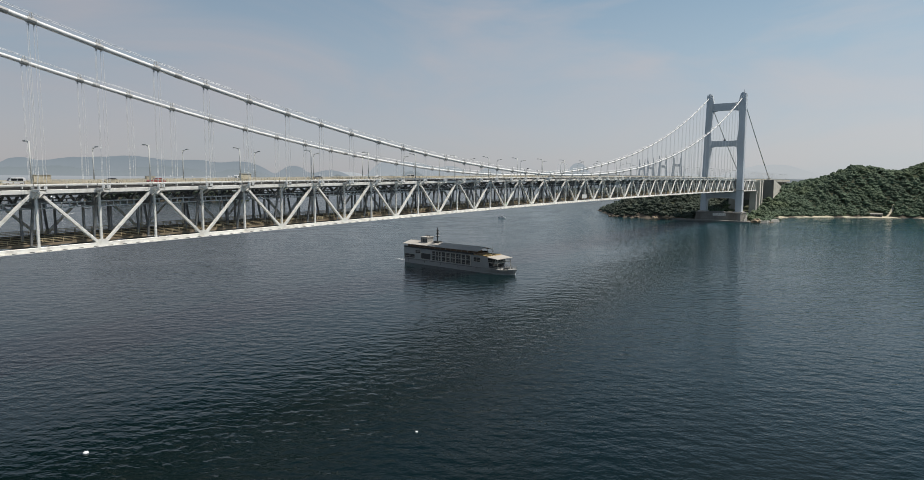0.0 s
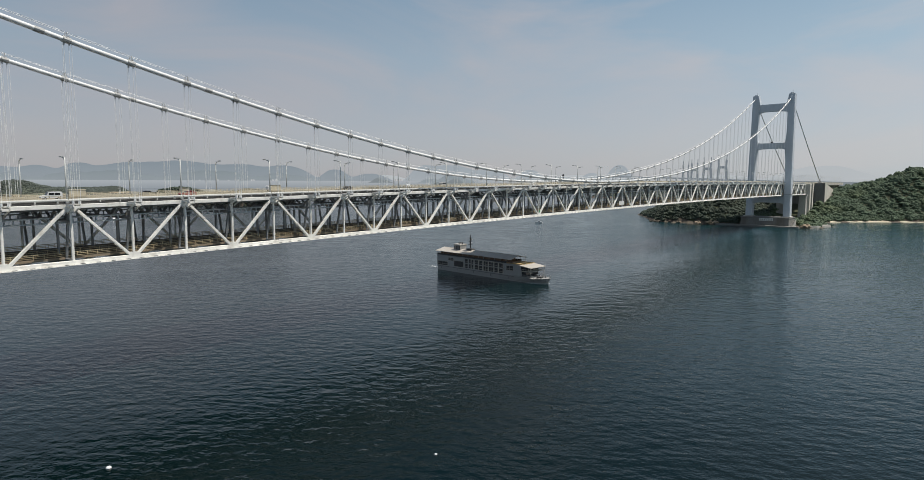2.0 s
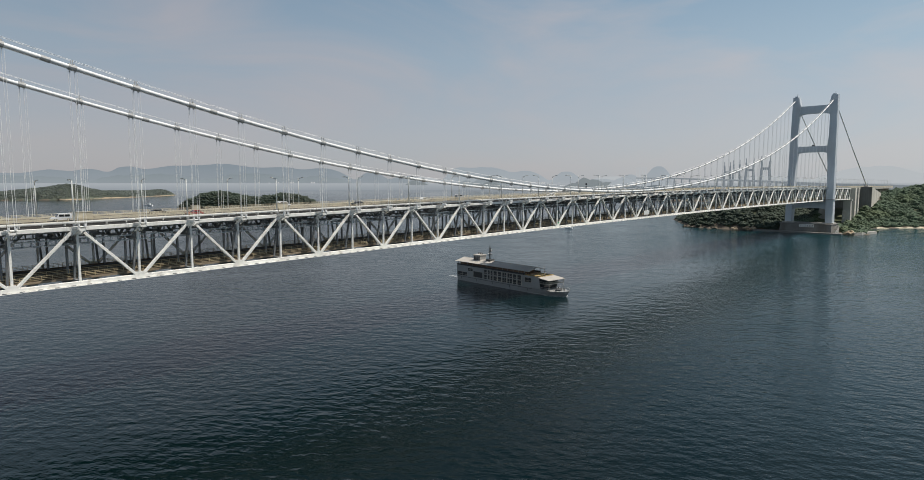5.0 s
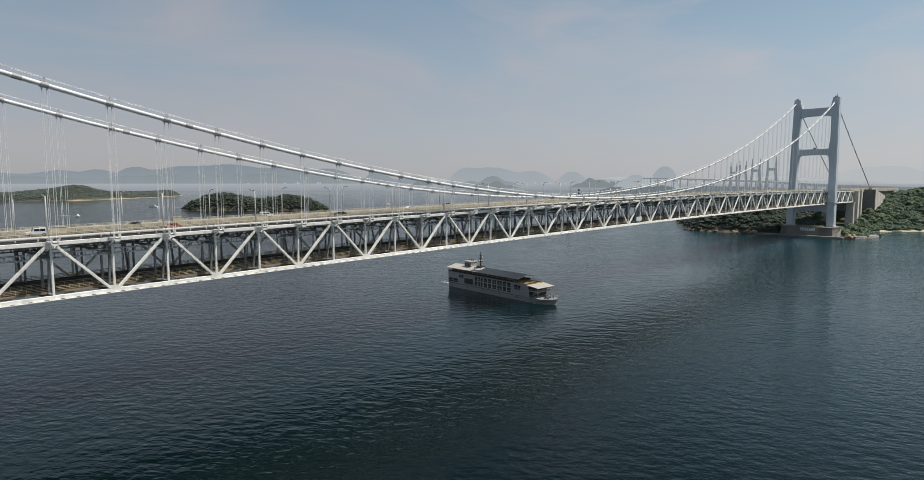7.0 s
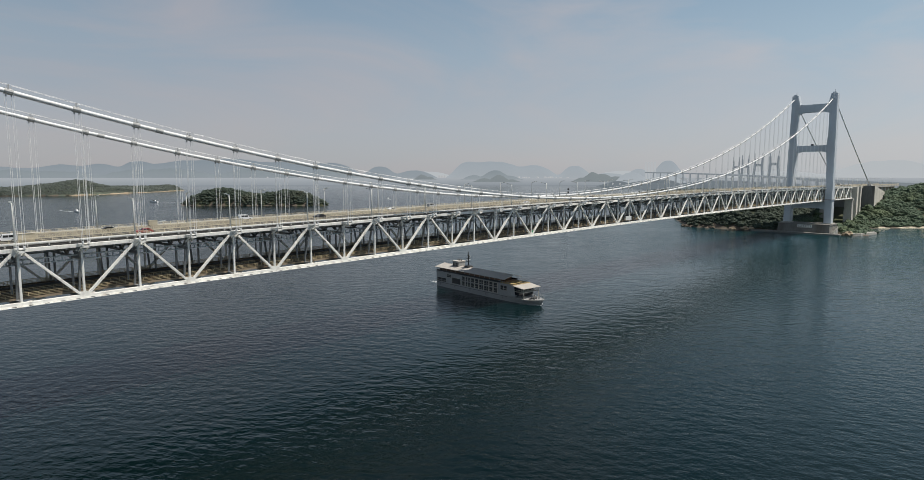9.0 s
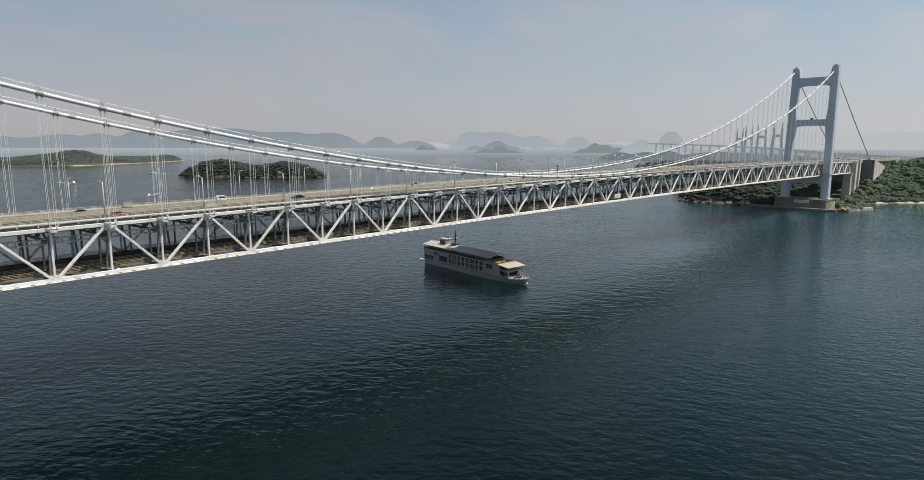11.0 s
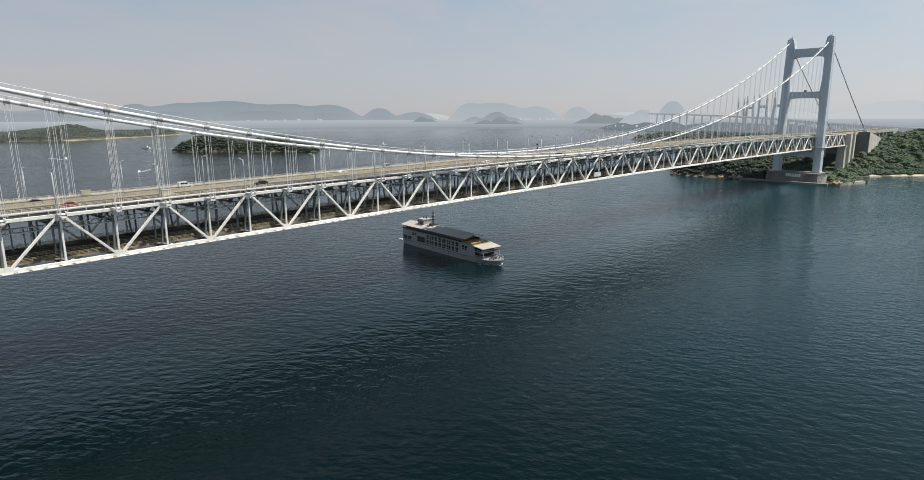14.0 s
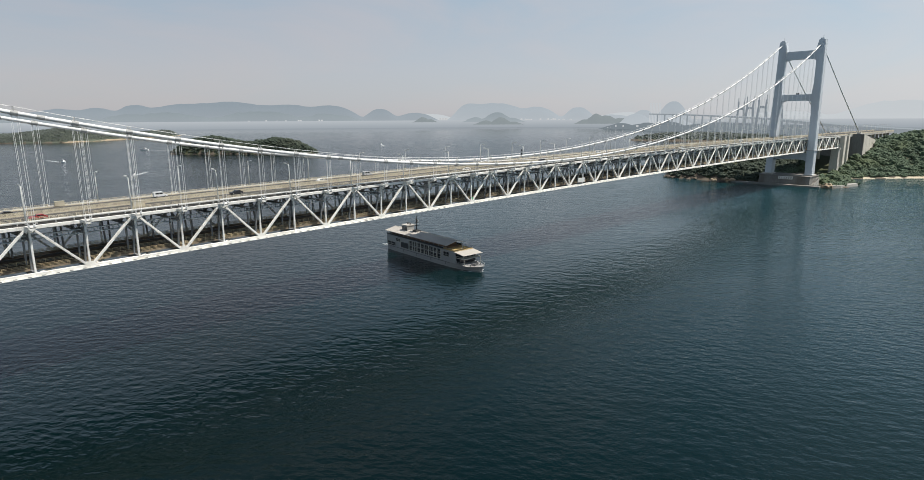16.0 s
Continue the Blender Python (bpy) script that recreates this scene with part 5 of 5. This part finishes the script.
            part("roof_post", Build().box((x - 0.1, sd * 6.5 - 0.1, 9.3), (x + 0.1, sd * 6.5 + 0.1, 11.7)), HULL, s)
    # long gabled roof, in two slopes with thickness
    for sd in (-1, 1):
        o = [(0, 0, 13.2), (0, sd * 7.3, 11.5), (0, sd * 7.3, 11.75), (0, 0, 13.45)]
        part("roof_slope", Build().prism(o, (-41, 0, 0), (19.5, 0, 0)), ROOF, s)
        for i in range(40):
            x = -40.5 + 1.5 * i
            part("roof_seam", Build().beam((x, sd * 0.1, 13.47), (x, sd * 7.25, 11.79), 0.06, 0.07), ROOF, s)
    part("ridge_cap", Build().box((-41, -0.25, 13.35), (19.5, 0.25, 13.55)), ROOF, s)
    part("gable_wall", Build().prism([(0, -5.2, 11.5), (0, 5.2, 11.5), (0, 0, 13.2)], (12.3, 0, 0), (12.5, 0, 0)), WOOD, s)
    # funnel house
    f = part("funnel_house", Build().box((-29.5, -2.6, 11.9), (-24.0, 2.6, 16.0)), HULL, s)
    part("funnel_top", Build().box((-29.8, -2.9, 15.9), (-23.7, 2.9, 16.3)), ROOF, f)
    for x in (-28.2, -26.6, -25.2):
        part("exhaust_pipe", Build().tube([(x, 0.6, 16.2), (x, 0.6, 17.4)], 0.35, 8), DARK, f)
    # radar mast
    m = part("mast", Build().tube([(-18, 0, 12.8), (-18, 0, 22.5)], [0.42, 0.2], 8), DARK, s, "dark radar mast")
    for z, w in ((16.6, 1.6), (18.4, 1.3), (20.2, 0.9)):
        part("mast_yard", Build().box((-18.35, -w, z), (-17.65, w, z + 0.18)).box((-18.9, -0.25, z + 0.2), (-17.1, 0.25, z + 0.45)), DARK, m)
    part("mast_house", Build().box((-19.6, -1.8, 12.6), (-16.0, 1.8, 14.2)), DARK, s)
    # open teak sun deck and forward canopy
    part("sun_deck", Build().box((12.5, -6.6, 9.2), (25.5, 6.6, 9.45)), TEAK, s, "honey-coloured teak sun deck")
    d = Build()
    for sd in (-1, 1):
        d.tube([(13, sd * 6.5, 10.4), (25, sd * 6.5, 10.4)], 0.06, 5)
        for i in range(9):
            d.tube([(13 + 1.5 * i, sd * 6.5, 9.4), (13 + 1.5 * i, sd * 6.5, 10.4)], 0.05, 5)
    part("deck_rail", d, HULL, s)
    part("deck_seat", Build().box((14.5, -3.5, 9.4), (17.5, 3.5, 10.2)), WOOD, s)
    part("signal_mast", Build().tube([(24.2, 0, 9.4), (24.2, 0, 14.6)], [0.16, 0.08], 6), HULL, s)
    part("bow_canopy", Build().hexa([(24.2, -6.9, 8.95), (33.0, -6.6, 8.0), (33.0, 6.6, 8.0), (24.2, 6.9, 8.95)], [(24.0, -7.0, 9.3), (33.3, -6.7, 8.25), (33.3, 6.7, 8.25), (24.0, 7.0, 9.3)]), ROOF, s, "sloping pale forward canopy")
    part("wheelhouse", Build().hexa([(24, -6.2, 3.2), (28.6, -5.4, 3.2), (28.6, 5.4, 3.2), (24, 6.2, 3.2)], [(24, -6.2, 8.7), (29.2, -5.4, 8.1), (29.2, 5.4, 8.1), (24, 6.2, 8.7)]), GLASS, s, "dark glazed wheelhouse front")
    # wing of the house that closes the sides below the canopy
    for sd in (-1, 1):
        y0, y1 = sorted((sd * 6.5, sd * 6.72))
        part("side_screen", Build().hexa([(24, y0, 3.3), (27.2, y0, 3.3), (27.2, y1, 3.3), (24, y1, 3.3)], [(24, y0, 8.9), (26.2, y0, 8.6), (26.2, y1, 8.6), (24, y1, 8.9)]), HULL, s)
    part("bow_balcony", Build().hexa([(24, -6.6, 5.9), (32.4, -6.1, 5.9), (32.4, 6.1, 5.9), (24, 6.6, 5.9)], [(24, -6.6, 6.15), (32.4, -6.1, 6.15), (32.4, 6.1, 6.15), (24, 6.6, 6.15)]), FRAMES, s)
    g = Build()
    for sd in (-1, 1):
        g.tube([(26, sd * 6.4, 7.1), (32.3, sd * 6.0, 7.1)], 0.06, 5)
        for i in range(6):
            g.tube([(27 + i * 1.05, sd * (6.4 - 0.06 * i), 6.1), (27 + i * 1.05, sd * (6.4 - 0.06 * i), 7.1)], 0.05, 5)
        part("canopy_post", Build().tube([(32.5, sd * 5.6, 2.6), (32.5, sd * 6.1, 8.1)], 0.16, 6), FRAMES, s)
    g.tube([(32.3, -6.0, 7.1), (32.3, 6.0, 7.1)], 0.06, 5)
    for i in range(9):
        g.tube([(32.3, -5.6 + 1.4 * i, 6.1), (32.3, -5.6 + 1.4 * i, 7.1)], 0.05, 5)
    part("balcony_rail", g, FRAMES, s)
    for i, y in enumerate((-3.6, -1.2, 1.2, 3.6)):
        part("front_mullion", Build().box((28.9, y - 0.14, 6.2), (29.25, y + 0.14, 8.0)), FRAMES, s)
    part("winch", Build().box((33.5, -1.2, 2.4), (35.5, 1.2, 3.5)).tube([(34.5, -2.2, 3.3), (34.5, 2.2, 3.3)], 0.5, 10), DARK, s)
    for x, y in ((36.4, -1.9), (36.4, 1.9), (30.5, -4.6), (30.5, 4.6), (35.0, -3.6), (35.0, 3.6)):
        part("bollard", Build().tube([(x, y, 2.4), (x, y, 3.3)], 0.26, 8).tube([(x, y, 3.25), (x, y, 3.4)], 0.36, 8), DARK, s)
    # hull trim: dark boot topping and rubbing strake
    for sd in (-1, 1):
        y0, y1 = sorted((sd * 6.72, sd * 6.9))
        part("rubbing_strake", Build().box((-39.8, y0, 2.5), (21.5, y1, 2.75)), HULL_DARK, s)
        for i in range(5):
            part("drain_stain", Build().box((-36 + 13.5 * i, sd * 6.86 - 0.05, 1.1), (-35.7 + 13.5 * i, sd * 6.86 + 0.05, 2.5)), HULL_DARK, s)
    # railing and stairs on the stern
    k = Build()
    for z in (9.9, 10.35):
        k.tube([(-40.1, -6.6, z), (-40.1, 6.6, z)], 0.06, 5)
    for i in range(8):
        k.tube([(-40.1, -6.6 + i * 13.2 / 7, 9.3), (-40.1, -6.6 + i * 13.2 / 7, 10.35)], 0.05, 5)
    part("stern_rail", k, HULL, s)
    part("radar_scanner", Build().box((-18.2, -1.5, 17.4), (-17.8, 1.5, 17.65)).tube([(-18.0, 0.9, 19.0), (-18.0, 0.9, 19.9)], 0.45, 10), LENS, m)
    for y in (-1.5, 0, 1.5):
        part("funnel_louvre", Build().box((-29.6, y - 0.5, 12.9), (-29.48, y + 0.5, 15.3)), DARK, f)
    for i in range(4):
        part("funnel_louvre", Build().box((-29.1 + 1.35 * i, -2.68, 13.0), (-28.2 + 1.35 * i, -2.58, 15.2)), DARK, f)


ship()


# ---- vehicles ----
def car_paint(name, c):
    return material(name, c, 0.3, var=0.03)


PAINTS = {"white": car_paint("white_car_paint", (0.8, 0.8, 0.8)), "dark": car_paint("dark_car_paint", (0.03, 0.03, 0.035)), "red": car_paint("red_car_paint", (0.32, 0.03, 0.03)), "silver": car_paint("silver_car_paint", (0.5, 0.5, 0.5))}
TYRE = material("tyre_rubber", (0.02, 0.02, 0.02), 0.9, var=0.1)


def vehicle(kind, paint, x, y, way):
    """A car or van on the road; way: +1 towards +y."""
    van = kind == "van"
    ln, w, h = (4.6, 1.75, 1.95) if van else (4.4, 1.72, 1.42)
    zr = z_top(y) + 1.33
    v = thing(kind, f"{paint} {kind} driving on the bridge road", kind, pose(x, y, zr, 0, 0, 0 if way > 0 else 180), "vehicles on the bridge")
    prof = [(-2.2, 0.35), (2.2, 0.35), (2.25, 0.75), (1.9, 0.95), (1.1, 1.05), (0.6, h - 0.08), (-1.9, h), (-2.2, h - 0.3)] if van else [(-2.15, 0.3), (2.15, 0.3), (2.2, 0.65), (1.9, 0.82), (0.95, 0.95), (0.25, h - 0.05), (-1.0, h), (-1.75, 0.98), (-2.15, 0.9)]
    b = Build()
    b.prism([(0, a, c) for a, c in prof], (-w / 2, 0, 0), (w / 2, 0, 0))
    part("body", b, PAINTS[paint], v)
    rear, front, sill, head = (-1.7, 0.6, 1.1, h - 0.28) if van else (-1.2, 0.4, 0.98, h - 0.16)
    middle = (rear + front) / 2
    for sx in (-1, 1):
        xa, xb = sorted((sx * (w / 2 - 0.03), sx * (w / 2 + 0.015)))
        for ya, yb in ((rear, middle - 0.05), (middle + 0.05, front)):
            part("side_window", Build().box((xa, ya, sill), (xb, yb, head)), GLASS, v)
    part("windscreen", Build().beam((0, 1.08 if van else 0.98, 1.08 if van else 0.98), (0, 0.66 if van else 0.32, h - 0.12), 0.05, w - 0.2, up=(1, 0, 0)), GLASS, v)
    for sx in (-1, 1):
        for yy in (-1.35, 1.35):
            t = part("wheel", Build().tube([(sx * (w / 2 - 0.2), yy, 0.32), (sx * (w / 2 + 0.02), yy, 0.32)], 0.32, 12), TYRE, v)
            part("hubcap", Build().tube([(sx * (w / 2 + 0.02), yy, 0.32), (sx * (w / 2 + 0.04), yy, 0.32)], 0.18, 8), GALV, t)


VEHICLES = [("van", "white", 3.9, -27.0, -1), ("car", "dark", -3.9, -2.0, 1), ("car", "red", 9.9, 3.0, -1), ("van", "white", -9.9, 41.0, 1), ("car", "dark", 3.9, 62.0, -1), ("car", "white", -3.9, 101.0, 1), ("van", "silver", -9.9, 128.0, 1), ("car", "white", 9.9, 171.0, -1), ("car", "dark", 3.9, 236.0, -1), ("van", "white", -3.9, 305.0, 1), ("car", "white", 9.9, 392.0, -1), ("van", "white", 3.9, 520.0, -1)]
for args in VEHICLES:
    vehicle(*args)


# ---- small things on the bridge ----
def cabinet(x, y, w, h, label):
    z = z_top(y) + 1.33
    c = thing("roadside_cabinet", label, "cabinet", pose(x, y, z))
    part("body", Build().box((-0.45, -w / 2, 0.25), (0.45, w / 2, h)), GUARD, c)
    part("lid", Build().box((-0.55, -w / 2 - 0.1, h), (0.55, w / 2 + 0.1, h + 0.1)), GUARD, c)
    for d in (-1, 1):
        part("leg", Build().box((-0.3, d * w * 0.4 - 0.1, 0), (0.3, d * w * 0.4 + 0.1, 0.25)), DARK, c)


cabinet(12.6, 28.0, 3.4, 2.4, "beige steel roadside control cabinet behind the guard rail")
cabinet(12.6, -24.0, 3.4, 2.4, "weathered cream roadside control cabinet behind the guard rail")
cabinet(-12.6, 12.0, 2.6, 1.7, "small beige roadside cabinet on the far carriageway")

board = thing("notice_board", "white notice board hung on the truss", "notice board", pose(15.75, 257.5, z_low(257.5) + 1.6))
part("panel", Build().box((0, -3.2, 0), (0.15, 3.2, 2.2)), LENS, board)
part("frame", Build().box((-0.3, -3.3, -0.1), (0, 3.3, 0)).box((-0.3, -3.3, 2.2), (0, 3.3, 2.3)), GALV, board)

tarp = thing("tarpaulin", "small green tarpaulin bundle tied to the lower chord", "tarpaulin", pose(14.6, 170.0, z_low(170.0) + 0.45))
part("bundle", Build().hexa([(-0.5, -0.9, 0), (0.5, -0.8, 0), (0.5, 0.9, 0), (-0.5, 0.8, 0)], [(-0.3, -0.6, 1.7), (0.35, -0.5, 1.6), (0.3, 0.7, 1.8), (-0.35, 0.5, 1.7)]), material("green_tarpaulin", (0.05, 0.24, 0.12), 0.6, var=0.2, scale=1.5), tarp)
part("tie", Build().box((-0.55, -0.07, 0.7), (0.55, 0.07, 0.85)), LENS, tarp)

# ---- small craft ----
FOAM = material("sea_foam", (0.75, 0.78, 0.78), 0.8, var=0.2, scale=0.3, fine=2.0)
nt = FOAM.node_tree
mixf = nt.nodes.new("ShaderNodeMixShader")
clear = nt.nodes.new("ShaderNodeBsdfTransparent")
tex = nt.nodes.new("ShaderNodeTexNoise")
tex.inputs["Scale"].default_value, tex.inputs["Detail"].default_value = 0.9, 5
rng_f = nt.nodes.new("ShaderNodeMapRange")
rng_f.inputs["From Min"].default_value, rng_f.inputs["From Max"].default_value, rng_f.inputs["To Max"].default_value = 0.42, 0.6, 0.9
geo = nt.nodes.new("ShaderNodeNewGeometry")
nt.links.new(geo.outputs["Position"], tex.inputs["Vector"])
nt.links.new(tex.outputs["Fac"], rng_f.inputs["Value"])
nt.links.new(rng_f.outputs[0], mixf.inputs[0])
nt.links.new(clear.outputs[0], mixf.inputs[1])
nt.links.new(nt.nodes["Principled BSDF"].outputs[0], mixf.inputs[2])
nt.links.new(mixf.outputs[0], nt.nodes["Material Output"].inputs["Surface"])


def wake(x, y, turn, length, wide, label):
    """Foam astern: a narrow trail that spreads and breaks up."""
    b = Build()
    for i in range(13):
        u = i / 12
        w = wide * (0.35 + 0.65 * u) * (1 - 0.55 * u * u)
        j = 0.15 * wide * math.sin(i * 1.9)
        b.v += [(-length * u, -w + j, 0.05), (-length * u, w + j, 0.05)]
    b.f += [(2 * i, 2 * i + 1, 2 * i + 3, 2 * i + 2) for i in range(12)]
    ob = solid("wake", b, FOAM, label, "wake", kind="structure")
    ob.matrix_basis = pose(x, y, 0.02, 0, 0, turn)


def motor_boat(x, y, turn, k=1.0, moving=True):
    m = pose(x, y, 0, 0, 0, turn)
    t = thing("motor_boat", "small white motor boat on open water", "boat", m, "boats on the strait")
    st = [(-5, 1.5, 1.6), (1, 1.6, 1.8), (4, 0.9, 1.4), (6.2, 0.05, 0.15)]
    b = Build()
    for a, w0, w1 in st:
        b.v += [(a * k, -w0 * k * 0.8, -0.3), (a * k, -w1 * k, 1.5 * k), (a * k, w1 * k, 1.5 * k), (a * k, w0 * k * 0.8, -0.3)]
    for i in range(3):
        b.f += [(4 * i + j, 4 * i + (j + 1) % 4, 4 * i + 4 + (j + 1) % 4, 4 * i + 4 + j) for j in range(4)]
    b.f += [(3, 2, 1, 0), (12, 13, 14, 15)]
    part("hull", b, PAINTS["white"], t)
    part("cabin", Build().hexa([(-2 * k, -1.1 * k, 1.4 * k), (2 * k, -1.0 * k, 1.4 * k), (2 * k, 1.0 * k, 1.4 * k), (-2 * k, 1.1 * k, 1.4 * k)], [(-1.8 * k, -1.0 * k, 3.2 * k), (1.0 * k, -0.9 * k, 3.2 * k), (1.0 * k, 0.9 * k, 3.2 * k), (-1.8 * k, 1.0 * k, 3.2 * k)]), PAINTS["white"], t)
    part("cabin_window", Build().box((-1.6 * k, -1.12 * k, 2.1 * k), (1.3 * k, 1.12 * k, 2.8 * k)), GLASS, t)
    part("aerial", Build().tube([(-1.2 * k, 0, 3.1 * k), (-1.2 * k, 0, 5.0 * k)], 0.06 * k, 5), GALV, t)
    if moving:
        p = m @ Vector((-5 * k, 0, 0))
        wake(p.x, p.y, turn, 55 * k, 4.0 * k, "white foam wake behind a motor boat")


motor_boat(-1000, 186, 8, 1.4)
motor_boat(-1330, 410, 222, 1.8)
motor_boat(-640, 200, -30, 1.0)
motor_boat(-219, 528, 200, 0.8, False)
motor_boat(-1112, 947, 150, 1.2)


def bow_wave():
    b = Build()
    for sd in (-1, 1):
        n = len(b.v)
        for i in range(9):
            u = i / 8
            b.v += [(40.0 - 10 * u, sd * (0.3 + 5.8 * u ** 0.7), 0.06), (40.3 - 10.5 * u, sd * (0.7 + 7.0 * u ** 0.7), 0.06)]
        b.f += [(n + 2 * i, n + 2 * i + 1, n + 2 * i + 3, n + 2 * i + 2) for i in range(8)]
    ob = solid("bow_wave", b, FOAM, "small white bow wave of the passenger ship", "wake", kind="structure")
    ob.matrix_basis = pose(-16.2, 173.4, 0.02, 0, 0, -4.1) @ Matrix.Scale(0.915, 4)


bow_wave()
wake(-53.0, 176.0, -4.1, 13, 2.0, "broken white foam astern of the passenger ship")


def mooring_float(x, y, r):
    t = thing("float", "small white float drifting on the water", "float", pose(x, y, 0), "drifting floats")
    b = Build().tube([(0, 0, -0.3 * r), (0, 0, 0.1 * r), (0, 0, 0.55 * r), (0, 0, 0.8 * r)], [0.6 * r, r, 0.75 * r, 0.2 * r], 12)
    part("body", b, PAINTS["white"], t, smooth=True)
    part("eye", Build().tube([(0, 0, 0.75 * r), (0, 0, 1.05 * r)], 0.1 * r, 6), DARK, t)


mooring_float(62.0, -35.8, 0.5)
mooring_float(101.0, 5.0, 0.3)


def signal(x, y):
    t = thing("signal_post", "slim steel post with two round dark signal boards", "road signal", pose(x, y, z_top(y) + 0.7))
    part("post", Build().tube([(0, 0, 0), (0, 0, 6.3)], 0.12, 8), LAMPM, t)
    for z in (3.8, 5.7):
        b = Build()
        b.tube([(0, -0.12, z), (0, 0.12, z)], 0.62, 14)
        part("signal_board", b, DARK, t)


signal(-13.9, 239.5)
